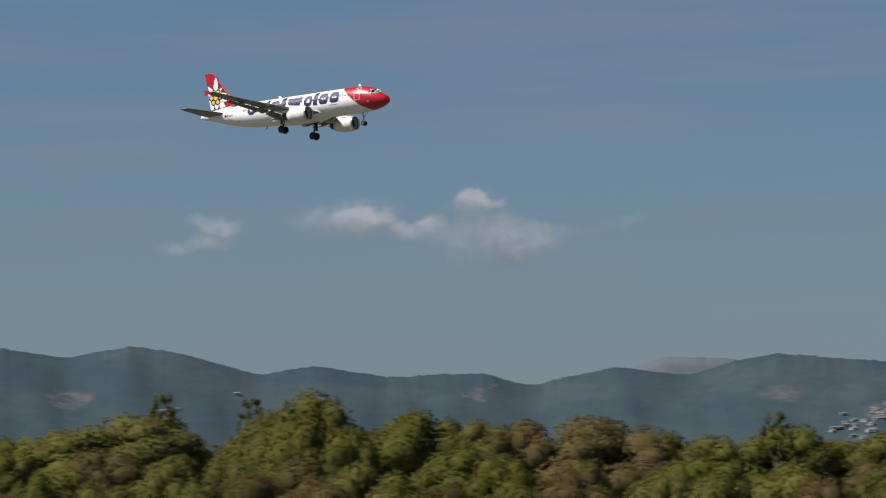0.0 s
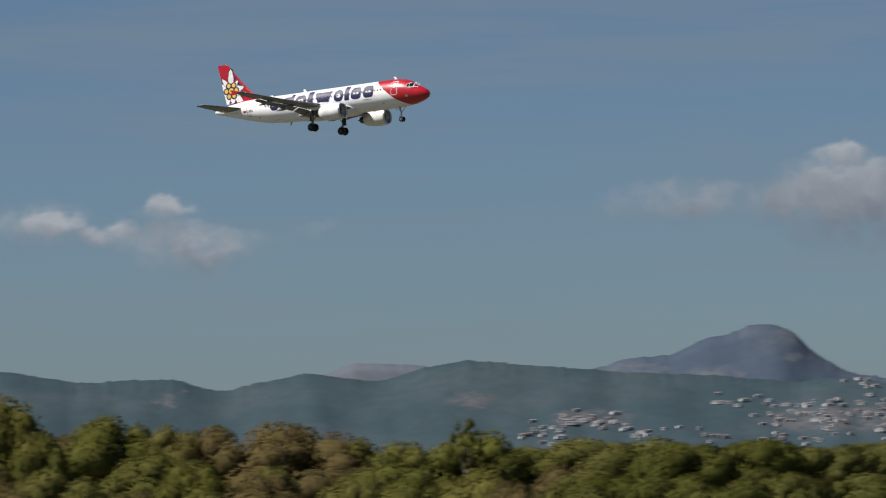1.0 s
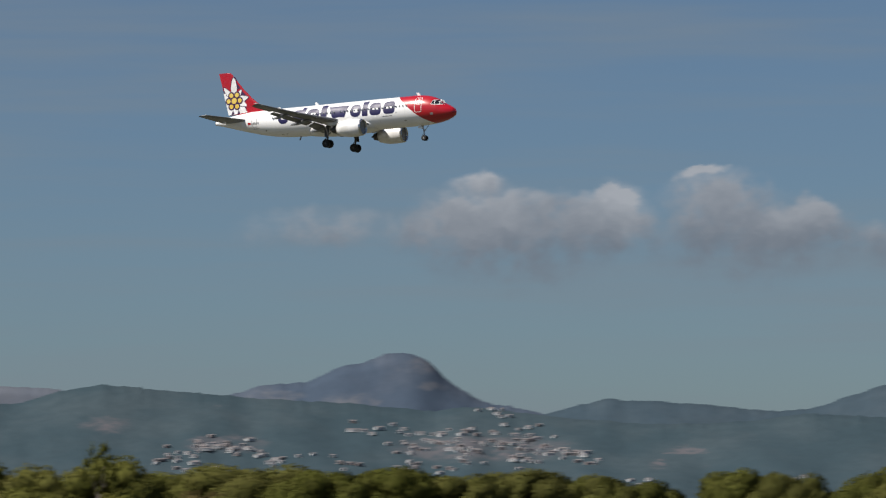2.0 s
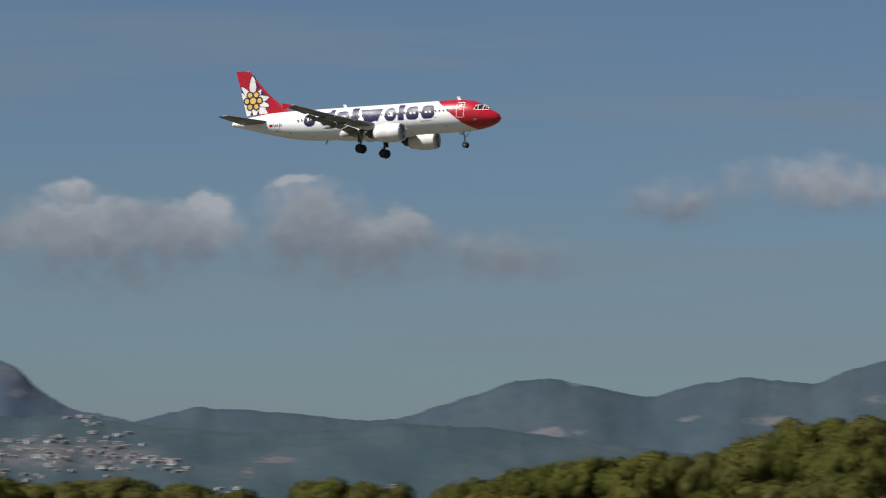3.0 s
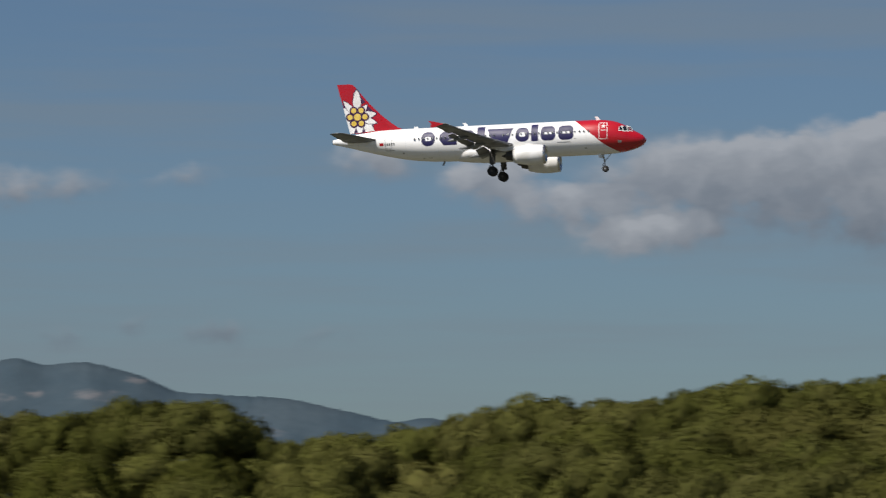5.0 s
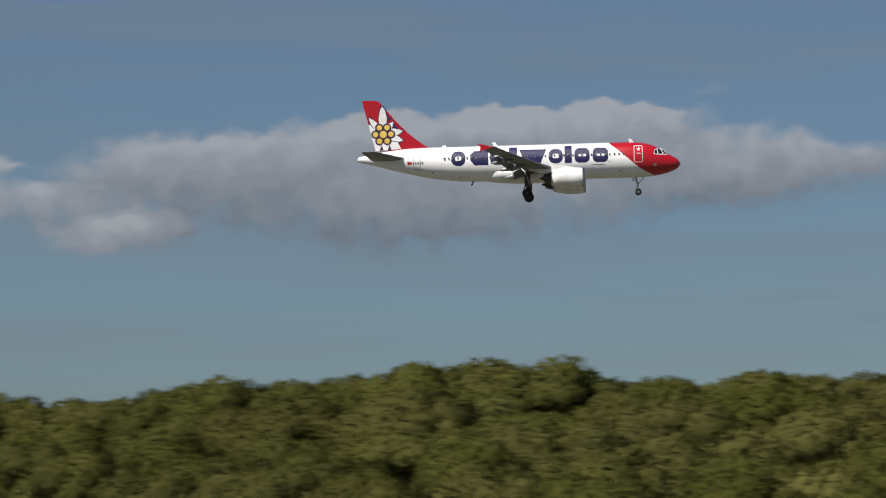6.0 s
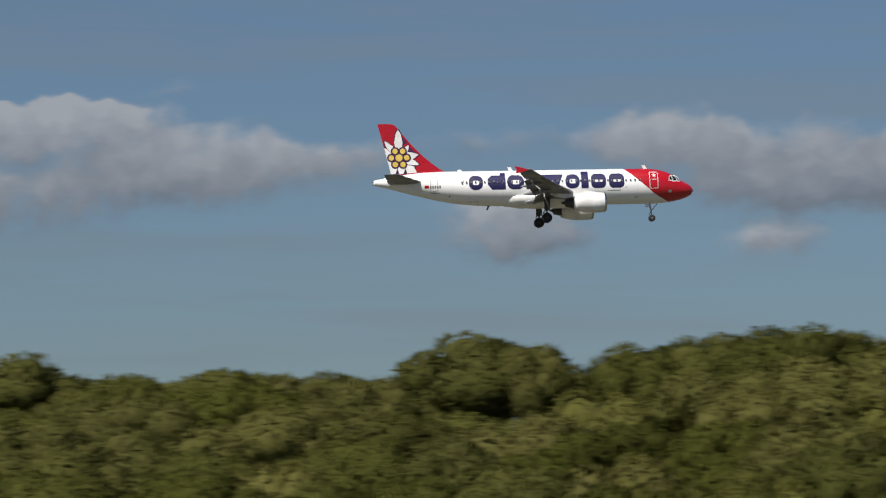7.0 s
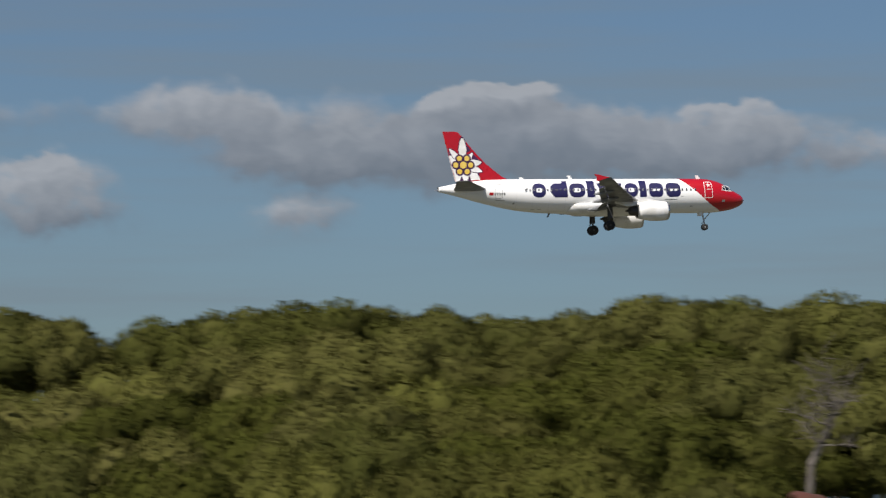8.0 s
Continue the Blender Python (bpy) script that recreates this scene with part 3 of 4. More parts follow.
# ---- trees ----
def crown_mesh(rng, radius, height, base, lobes, tufts, size, flat, spread, ragged):
    """Rounded boughs on a domed crown, each covered with fans of needle blades; tufts inside a neighbouring bough are left out."""
    verts, faces, normals, boughs = [], [], [], []
    deep = height - base
    for n in range(lobes):
        a, u = 2.39996 * n + rng.uniform(-0.5, 0.5), -0.2 + 1.2 * (n + rng.random()) / lobes
        ring = math.sqrt(max(0.0, 1 - u * u)) if u > 0 else 1.0 + 0.4 * u
        k = rng.uniform(0.7, 0.9)
        c = Vector((radius * ring * k * math.cos(a), radius * ring * k * math.sin(a), base + deep * (0.32 + 0.48 * u * k)))
        r = radius * rng.uniform(*spread)
        boughs.append((c, Vector((r * rng.uniform(0.85, 1.2), r * rng.uniform(0.85, 1.2), r * flat * rng.uniform(0.85, 1.15)))))

    def buried(p, own):
        for c, r in boughs:
            if c is not own and ((p.x - c.x) / r.x) ** 2 + ((p.y - c.y) / r.y) ** 2 + ((p.z - c.z) / r.z) ** 2 < 0.72:
                return True
        return False

    for c, r in boughs:
        n, rows = 10, 6
        i = len(verts)
        for j in range(rows):
            t = math.pi * (0.06 + 0.84 * j / (rows - 1))
            for m in range(n):
                d = Vector((math.sin(t) * math.cos(6.283 * m / n), math.sin(t) * math.sin(6.283 * m / n), math.cos(t)))
                verts.append(c + Vector((d.x * r.x, d.y * r.y, d.z * r.z)) * rng.uniform(0.72, 0.86))
                normals.append(d)
        for j in range(rows - 1):
            for m in range(n):
                faces.append((i + j * n + m, i + (j + 1) * n + m, i + (j + 1) * n + (m + 1) % n, i + j * n + (m + 1) % n))
        faces.append(tuple(i + m for m in range(n)))
    total, made, tries = sum(r.x * r.y for _, r in boughs), 0, 0
    weights = [r.x * r.y / total for _, r in boughs]
    heart = Vector((0, 0, base + deep * 0.2))
    while made < tufts and tries < tufts * 5:
        tries += 1
        c, r = rng.choices(boughs, weights)[0]
        d = Vector((rng.gauss(0, 1), rng.gauss(0, 1), rng.gauss(0.35, 0.9))).normalized()
        p = c + Vector((d.x * r.x, d.y * r.y, d.z * r.z)) * rng.uniform(0.9, 1.0 + ragged)
        if buried(p, c):
            continue
        made += 1
        out = (p - heart).normalized()
        axis = (d * 0.75 + out * 0.25 + Vector((0, 0, 0.55))).normalized()
        shade = (d + out * 0.45).normalized()
        for _ in range(4):
            go = (axis * 0.45 + Vector((rng.gauss(0, 0.8), rng.gauss(0, 0.8), rng.gauss(0.15, 0.7)))).normalized()
            # blades look outwards from their bough
            face = (shade + Vector((rng.gauss(0, 0.3), rng.gauss(0, 0.3), rng.gauss(0, 0.3)))).normalized()
            wide = go.cross(face).normalized()
            l, w = size * rng.uniform(0.6, 1.25), size * rng.uniform(0.18, 0.32)
            i = len(verts)
            if rng.random() < 0.55:
                verts += [p - wide * w, p + wide * w, p + go * l]
            else:
                verts += [p + go * l * 0.92 + wide * w, p + go * l - wide * w, p.copy()]
            out_face = (verts[i + 1] - verts[i]).cross(verts[i + 2] - verts[i])
            normals += [(shade + go * 0.12).normalized()] * 3
            faces.append((i, i + 1, i + 2) if out_face.dot(shade) > 0 else (i, i + 2, i + 1))
    top = max(v.z for v in verts)
    for v in verts:
        v.z = base * 0.4 + (v.z - base * 0.4) * (height - base * 0.4) / (top - base * 0.4)
    return verts, faces, boughs, normals


def make_tree(name, mat, label, category, seed, radius, height, base, lobes=14, tufts=2300, size=0.23, flat=0.66, trunk_r=0.2, spread=(0.2, 0.42), ragged=0.06):
    rng = random.Random(seed)
    tree = new(name)
    verts, faces, boughs, normals = crown_mesh(rng, radius, height, base, lobes, tufts, size, flat, spread, ragged)
    bm = bmesh.new()
    lean = (rng.uniform(-0.4, 0.4), rng.uniform(-0.4, 0.4))
    fork = base + (height - base) * 0.35
    rod(bm, (0, 0, -1.2), (lean[0] * 0.5, lean[1] * 0.5, base * 0.6), trunk_r, trunk_r * 0.8, 9)
    rod(bm, (lean[0] * 0.5, lean[1] * 0.5, base * 0.6), (lean[0], lean[1], fork), trunk_r * 0.8, trunk_r * 0.5, 8)
    part("trunk", bm, M_BARK, tree)
    for c, r in boughs[::max(1, lobes // 6)]:
        part("limb", rod(bmesh.new(), (lean[0], lean[1], fork * rng.uniform(0.75, 1.0)), c, trunk_r * 0.28, 0.02, 5), M_BARK, tree)
    mesh = bpy.data.meshes.new("crown")
    mesh.from_pydata(verts, [], faces)
    mesh.materials.append(mat)
    mesh.polygons.foreach_set("use_smooth", [True] * len(faces))
    mesh.normals_split_custom_set_from_vertices(normals)
    crown = new("crown", mesh)
    crown.parent = tree
    return tagged(tree, label, category, "trees of the pine wood")


PINES = [make_tree("pine_tree", M_PINE, "olive-green umbrella pine with a rounded clumpy crown", "tree", 10 + k,
                   3.5 + 0.35 * (k % 3), TREE_H, (5.0, 4.5, 5.2, 4.3, 4.8)[k], lobes=(18, 22, 17, 24, 20)[k]) for k in range(5)]
SHRUBS = [make_tree("broadleaf_tree", M_BUSH, "dark olive broadleaf tree with a dense crown", "tree", 30 + k,
                    3.4, TREE_H, 1.2, lobes=17, size=0.21, spread=(0.28, 0.46), flat=0.92, trunk_r=0.16, ragged=0.07) for k in range(2)]
RUSTY = [make_tree("oak_tree", M_RUST, "brownish autumn oak with a dry rounded crown", "tree", 40 + k,
                   3.6, TREE_H, 1.4, lobes=17, size=0.21, spread=(0.28, 0.44), flat=0.9, trunk_r=0.17, ragged=0.07) for k in range(2)]
YOUNG = [make_tree("young_pine", M_YOUNG, "yellow-green young pine with an irregular bushy crown", "tree", 60 + k,
                   3.3, TREE_H, 0.9, lobes=17, size=0.21, spread=(0.28, 0.46), flat=0.95, trunk_r=0.15, ragged=0.07) for k in range(3)]
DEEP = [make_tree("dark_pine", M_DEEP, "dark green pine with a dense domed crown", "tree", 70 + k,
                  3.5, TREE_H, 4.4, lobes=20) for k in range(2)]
SPARSE = [make_tree("sparse_pine", M_PINE, "thin dark pine with a sparse open crown", "tree", 50,
                    1.9, TREE_H, 3.6, lobes=26, tufts=260, size=0.24, spread=(0.06, 0.14), flat=0.8, trunk_r=0.13, ragged=0.2)]
placed = set()


def plant(kinds, az, top_el, width, far, rng):
    """A tree whose top stands at that elevation, with a crown of that width in degrees."""
    src = kinds[rng.randrange(len(kinds))]
    base = polar(az, far, ground_z(az, far) - 0.1)
    top = EYE + far * math.tan(radians(top_el))
    high = max(3.0, top - base.z) / TREE_H
    broad = min(max(far * radians(width) / 7.0, 0.6 * high), 1.7 * high)
    m = Matrix.Translation(base) @ pose(0, 0, 0, 0, 0, rng.uniform(0, 360)) @ Matrix.Diagonal((broad, broad, high, 1))
    if src.name in placed:
        return copy_thing(src, m @ Matrix.Diagonal([1 / k for k in src.scale] + [1]))
    placed.add(src.name)
    src.matrix_basis = m
    return src


# the crest of the wood: azimuth, elevation of the top, crown width in degrees
CREST_WEST = [(-47.5, 1.5, 2.0), (-46.2, 1.45, 1.8), (-45.0, 1.46, 1.7), (-43.8, 1.70, 1.9), (-40.6, 1.38, 1.1), (-39.8, 1.66, 1.5),
              (-39.0, 1.52, 1.0), (-38.4, 1.48, 1.2), (-37.15, 1.51, 1.7), (-36.3, 1.27, 1.0), (-35.6, 1.22, 1.2), (-34.5, 1.36, 1.5)]
CREST_MID = [(-33.4, 1.08, 1.4), (-32.55, 1.19, 1.7), (-31.5, 1.10, 1.2), (-30.5, 1.14, 1.2), (-29.5, 1.02, 1.1), (-28.6, 1.08, 1.2),
             (-27.5, 0.99, 1.1), (-26.8, 0.90, 0.9), (-25.6, 1.06, 1.0), (-24.8, 1.00, 0.9), (-23.4, 1.05, 1.1), (-22.45, 1.24, 1.0),
             (-21.8, 1.34, 1.0), (-20.9, 1.43, 1.1), (-20.3, 1.40, 0.9)]
CREST_RISE = [(-19.25, 1.62, 1.1), (-18.5, 1.89, 1.1), (-17.65, 1.95, 1.2), (-16.75, 1.93, 1.2), (-15.65, 2.16, 1.1), (-14.8, 2.12, 1.5),
              (-13.85, 1.59, 0.9), (-12.75, 1.65, 1.1), (-11.6, 1.80, 1.3), (-10.7, 1.98, 1.2), (-9.87, 2.21, 1.2), (-8.8, 2.13, 1.3),
              (-7.8, 2.26, 0.9), (-6.85, 2.42, 1.2), (-5.8, 2.37, 1.3), (-4.15, 2.64, 1.3), (-3.45, 2.60, 1.0), (-2.3, 2.70, 1.9)]
CREST_EAST = [(-1.2, 2.20, 0.8), (-0.5, 2.39, 1.2), (0.8, 2.50, 1.6), (2.1, 2.45, 1.2), (3.0, 2.39, 1.1), (4.6, 3.00, 1.75), (5.3, 2.84, 0.8),
              (6.9, 2.86, 1.0), (8.1, 2.97, 1.3), (9.25, 3.11, 1.7), (10.0, 3.02, 0.6), (10.75, 3.02, 1.1), (11.8, 2.86, 1.3), (13.0, 2.97, 1.3),
              (14.05, 3.18, 1.4), (14.95, 3.12, 1.3), (15.55, 2.98, 1.2), (16.5, 3.20, 1.8), (17.3, 3.05, 1.4), (18.6, 3.0, 1.6), (20.0, 3.0, 1.6)]


def build_wood():
    rng = random.Random(77)
    for az, el, wide in CREST_WEST:
        kinds = RUSTY if az in (-40.6, -38.4, -37.15) else SHRUBS if rng.random() < 0.4 else YOUNG
        plant(kinds, az, el + 0.03, wide * 1.2, crest(az)[1], rng)
    plant(YOUNG, -42.0, 1.72, 1.3, 290, rng)
    plant(SHRUBS, -41.35, 2.03, 1.6, 286, random.Random(4))
    plant(YOUNG, -40.75, 1.45, 0.9, 284, random.Random(6))
    plant(SPARSE, -43.5, 1.98, 0.7, 330, rng)
    plant(SPARSE, -42.2, 1.90, 0.8, 330, rng)
    plant(SPARSE, -34.68, 1.55, 0.8, 325, rng)
    line = CREST_MID + CREST_RISE + CREST_EAST
    for (az, el, wide), (az2, el2, wide2) in zip(line, line[1:] + [line[-1]]):
        plant(YOUNG if az > 9 and rng.random() < 0.4 else PINES, az, el + 0.03, wide * (1.15 if az < -9 else 1.4), crest(az)[1] * rng.uniform(0.98, 1.02), rng)
        if abs(el2 - el) < 0.3 and 0.7 < az2 - az and az not in (-26.8, 5.3, -24.8, 14.95):
            mid = (az + az2) / 2
            plant(PINES, mid, (el + el2) / 2 - 0.02, (wide + wide2) * (0.55 if az < -9 else 0.68), crest(mid)[1] * 1.03, rng)
    # the wood in front of the crest, row by row towards the camera
    rows = 6
    for j in range(rows):
        k = 1 - 0.075 * (j + 1)
        az = -47.0 + rng.random()
        while az < 19.5:
            e, far = crest(az)
            d = far * k * rng.uniform(0.97, 1.03)
            z = canopy(az, d)
            top = math.degrees(math.atan2(z - EYE, d)) + rng.uniform(-0.24, 0.16) - 0.03
            if 4.8 < az < 7.5:
                top = min(top, 2.25)
            if top > 0.55 and not (14.9 < az < 17.3 and d < 125):
                west = az < -33
                pick = rng.random()
                # mostly dark pines from azimuth 10 to 14, more pale ones from 4 to 9
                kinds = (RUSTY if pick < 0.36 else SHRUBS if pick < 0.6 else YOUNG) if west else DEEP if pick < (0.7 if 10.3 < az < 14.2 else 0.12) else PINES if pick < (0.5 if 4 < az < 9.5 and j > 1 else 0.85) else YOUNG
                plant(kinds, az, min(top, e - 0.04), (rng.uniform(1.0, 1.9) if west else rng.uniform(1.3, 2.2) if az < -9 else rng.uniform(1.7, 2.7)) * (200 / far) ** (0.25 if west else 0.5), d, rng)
            az += rng.uniform(1.3, 2.2) * (190 / far) ** 0.3
    # dark pines added to fill and darken the gap behind the dead pine
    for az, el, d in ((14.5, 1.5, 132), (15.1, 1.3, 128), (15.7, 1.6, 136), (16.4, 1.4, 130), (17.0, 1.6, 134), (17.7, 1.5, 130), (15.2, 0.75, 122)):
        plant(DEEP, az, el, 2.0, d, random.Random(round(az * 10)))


build_wood()


# a dead pine among the living ones, over a patch of bare red earth
def build_dead_pine():
    rng = random.Random(9)
    d, az = 112.0, 16.08
    foot = polar(az, d, ground_z(az, d))
    tree = new("dead_pine")
    tree.matrix_basis = Matrix.Translation(foot) @ pose(0, 0, 0, 0, 0, -az)
    base = EYE + d * math.tan(radians(0.45)) - foot.z
    bm = bmesh.new()
    rod(bm, (-0.35, 0, -0.6), (0.05, 0, base + 0.56), 0.15, 0.11, 10)
    rod(bm, (0.05, 0, base + 0.5), (0.75, 0.1, base + 2.0), 0.12, 0.07, 9)
    part("trunk", bm, M_DEAD, tree, "bleached grey bare trunk")
    joints = [(0.3, base + 1.05), (0.75, base + 2.0), (0.55, base + 1.6)]
    for k in range(15):
        x, z = joints[k % 3]
        a = rng.uniform(-math.pi, math.pi)
        reach = rng.uniform(0.6, 1.9)
        tip = (x + reach * math.cos(a), 0.6 * reach * math.sin(a), z + (0.0 if k == 0 else rng.uniform(0.2, 1.7)))
        if k == 0:
            tip = (1.3, -0.3, z + 0.02)
        bm = rod(bmesh.new(), (x, 0, z), tip, 0.03, 0.008, 6)
        for _ in range(14):
            f = rng.uniform(0.3, 1.0)
            p = Vector((x, 0, z)).lerp(Vector(tip), f)
            rod(bm, p, p + Vector((rng.uniform(-0.6, 0.6), rng.uniform(-0.5, 0.5), rng.uniform(-0.1, 0.7))), 0.013, 0.004, 4)
        part("branch", bm, M_DEAD, tree)
    tagged(tree, "dead grey pine with a bare bleached trunk among green pines", "tree")
    bm = bmesh.new()
    rows = []
    for j in range(7):
        row = []
        for k in range(15):
            u, v = k / 14 * 2 - 1, j / 6 * 2 - 1
            swell = max(0.0, 1 - u * u) * max(0.0, 1 - v * v)
            row.append(bm.verts.new((u * 1.6, v * 1.4, -0.3 + 0.9 * swell + 0.15 * noise.noise(Vector((u * 3, v * 3, 1))))))
        rows.append(row)
    for a, b in zip(rows, rows[1:]):
        for k in range(14):
            bm.faces.new((a[k], a[k + 1], b[k + 1], b[k]))
    bank = part("earth_bank", bm, M_SOIL, None, smooth=True)
    spot = polar(16.0, 106)
    bank.matrix_basis = Matrix.Translation((spot.x, spot.y, EYE + 106 * math.tan(radians(0.30)) - 0.55))
    tagged(bank, "bare red earth bank below the dead pine", "earth", kind="structure")


build_dead_pine()


# ---- the airliner: nose at the origin, x forward, y to port, z up ----
LEN = 37.57
NS = 150
S_AT, S_TOP = ease([(0, -0.55), (0.25, -0.12), (0.7, 0.2), (1.3, 0.52), (1.8, 0.78), (2.4, 1.22), (3.1, 1.6), (4, 1.88), (5, 2.02),
                    (6, 2.07), (29, 2.07), (32, 1.98), (35.2, 1.6), (LEN, 1.12)], 0, LEN, NS * 4)
_, S_BOT = ease([(0, -0.65), (0.25, -1.05), (0.7, -1.32), (1.4, -1.6), (2.4, -1.83), (3.5, -1.98), (5, -2.07), (23, -2.07), (25.5, -1.98),
                 (28, -1.72), (30, -1.36), (33, -0.62), (36, 0.2), (LEN, 0.58)], 0, LEN, NS * 4)
_, S_WID = ease([(0, 0.05), (0.25, 0.52), (0.7, 0.86), (1.4, 1.2), (2.4, 1.55), (3.5, 1.78), (5, 1.94), (6, 1.975), (26, 1.975), (29, 1.8),
                 (32, 1.4), (35, 0.8), (LEN, 0.28)], 0, LEN, NS * 4)


def section(s):
    return float(np.interp(s, S_AT, S_TOP)), float(np.interp(s, S_AT, S_BOT)), float(np.interp(s, S_AT, S_WID))


def side_y(s, z):
    """Half width of the fuselage at a station and height."""
    top, bot, w = section(s)
    k = (z - (top + bot) / 2) / ((top - bot) / 2)
    return w * math.sqrt(max(0.0, 1 - k * k))


def build_fuselage(plane):
    bm = bmesh.new()
    rings = []
    stations = sorted(set([0.02, 0.06, 0.12, 0.2, 0.3] + [0.45 + 0.25 * k for k in range(24)] + [6.5 + 0.7 * k for k in range(44)] + [37.3, LEN]))
    for s in stations:
        top, bot, w = section(s)
        c, a = (top + bot) / 2, (top - bot) / 2
        if s < 0.3:
            k = math.sqrt(s / 0.3)
            a, w = a * (0.35 + 0.65 * k), w * (0.35 + 0.65 * k)
        rings.append([(-s, w * math.cos(t), c + a * math.sin(t)) for t in (2 * math.pi * k / 56 for k in range(56))])
    loft(bm, rings)
    return part("fuselage", bm, M_BODY, plane, "glossy white fuselage with a red painted nose", smooth=True)


def on_side(bm, lift=0.012, side=-1):
    """Wraps a flat shape in the x-z plane on the fuselage side."""
    lo, hi = min(v.co.z for v in bm.verts), max(v.co.z for v in bm.verts)
    z = math.ceil(lo / 0.12) * 0.12
    while z < hi:
        bmesh.ops.bisect_plane(bm, geom=bm.verts[:] + bm.edges[:] + bm.faces[:], plane_co=(0, 0, z), plane_no=(0, 0, 1))
        z += 0.12
    x, far = min(v.co.x for v in bm.verts), max(v.co.x for v in bm.verts)
    while far > -6 and x < far:
        bmesh.ops.bisect_plane(bm, geom=bm.verts[:] + bm.edges[:] + bm.faces[:], plane_co=(x, 0, 0), plane_no=(1, 0, 0))
        x += 0.1
    for v in bm.verts:
        v.co.y = side * (side_y(-v.co.x, v.co.z) + lift)
    return bm


def outline(points):
    bm = bmesh.new()
    bm.faces.new([bm.verts.new((x, 0, z)) for x, z in points])
    return bm


def rounded(cx, cz, w, h, r=0.3, n=6):
    pts = []
    for k, (sx, sz) in enumerate(((1, 1), (-1, 1), (-1, -1), (1, -1))):
        for i in range(n + 1):
            t = math.pi / 2 * (k + i / n)
            pts.append((cx + sx * (w / 2 - r) + r * math.cos(t), cz + sz * (h / 2 - r) + r * math.sin(t)))
    return pts


def band(outer, inner):
    bm = bmesh.new()
    a, b = [[bm.verts.new((x, 0, z)) for x, z in pts] for pts in (outer, inner)]
    for i in range(len(a)):
        j = (i + 1) % len(a)
        bm.faces.new((a[i], a[j], b[j], b[i]))
    return bm


def airfoil(n=14, thick=0.12, camber=0.02):
    up = []
    for k in range(n + 1):
        x = 0.5 - 0.5 * math.cos(math.pi * k / n)
        t = 5 * thick * (0.2969 * math.sqrt(x) - 0.126 * x - 0.3516 * x * x + 0.2843 * x ** 3 - 0.1015 * x ** 4)
        up.append((x, t, camber * 4 * x * (1 - x)))
    return [(x, c + t) for x, t, c in up] + [(x, c - t) for x, t, c in up[-2:0:-1]]


def surface(stations, thick=0.12, camber=0.02, span="y"):
    """Lofts a wing through (span, leading edge x, height, chord, droop degrees)."""
    rings = []
    for at, lead, z, chord, droop in stations:
        c, s = math.cos(radians(droop)), math.sin(radians(droop))
        ring = []
        for x, t in airfoil(14, thick, camber):
            dx, dz = x * chord * c - t * chord * s, -x * chord * s + t * chord * c
            ring.append((lead - dx, at, z + dz) if span == "y" else (lead - x * chord, t * chord, at))
        rings.append(ring)
    return loft(bmesh.new(), rings)


def wing_z(y):
    return -1.35 + 0.075 * (y - 1.9) + 0.0045 * (y - 1.9) ** 2


def wing_lead(y):
    return -(12.7 + 0.555 * (y - 1.9))


def wing_trail(y):
    return -(19.0 + 0.04 * (y - 1.9)) if y < 6.4 else -(19.18 + 0.322 * (y - 6.4))


def build_wing(plane, side):
    def strip(y0, y1, f0, f1, thick, droop=0.0, dz=0.0, dx=0.0, n=5):
        out = []
        for k in range(n + 1):
            y = y0 + (y1 - y0) * k / n
            full = wing_lead(y) - wing_trail(y)
            out.append((side * y, wing_lead(y) - full * f0 + dx * full, wing_z(y) + dz * full, full * (f1 - f0), droop))
        return surface(out, thick)

    wing = part("wing", strip(1.2, 16.7, 0.0, 0.80, 0.145, 1.0, n=12), M_WING, plane, "grey wing with slats and flaps extended", smooth=True)
    for y0, y1 in ((2.3, 6.3), (6.6, 13.0)):
        part("flap", strip(y0, y1, 0.80, 1.06, 0.15, 25, -0.03, -0.01), M_WING, wing, smooth=True)
    part("aileron", strip(13.15, 16.3, 0.79, 1.0, 0.10, 8, -0.004), M_WING, wing, smooth=True)
    for y0, y1 in ((3.0, 5.0), (6.6, 9.0), (9.08, 11.5), (11.58, 14.0), (14.08, 16.3)):
        part("slat", strip(y0, y1, -0.075, 0.09, 0.30, 20, -0.045), M_METAL if y0 < 3 else M_WING, wing, smooth=True)
    for y, size in ((3.9, 1.0), (8.3, 0.9), (11.6, 0.72)):
        body = lathe([(-1.9 * size, 0.03), (-1.5 * size, 0.14 * size), (-0.6 * size, 0.25 * size), (0.4 * size, 0.24 * size), (1.3 * size, 0.13 * size),
                      (1.7 * size, 0.03)], "x", 14)
        bmesh.ops.scale(body, vec=(1, 0.8, 1.25), verts=body.verts)
        bmesh.ops.transform(body, matrix=pose(wing_trail(y) + 0.5, side * y, wing_z(y) - 0.5 * size, 0, -9, 0), verts=body.verts)
        part("flap_track_fairing", body, M_WING, wing, smooth=True)
    y = 16.75
    bm = bmesh.new()
    x0, z0 = wing_lead(y), wing_z(y)
    shape = [(x0 - 0.25, z0 - 0.02), (x0 - 1.5, z0 + 0.3), (x0 - 2.0, z0 + 0.36), (x0 - 1.7, z0), (x0 - 1.8, z0 - 0.42), (x0 - 1.45, z0 - 0.4)]
    loft(bm, [[(a, side * (y + w), b) for a, b in shape] for w in (-0.04, 0.04)])
    part("wingtip_fence", bm, M_RED, wing, "red wingtip fence")
    return wing


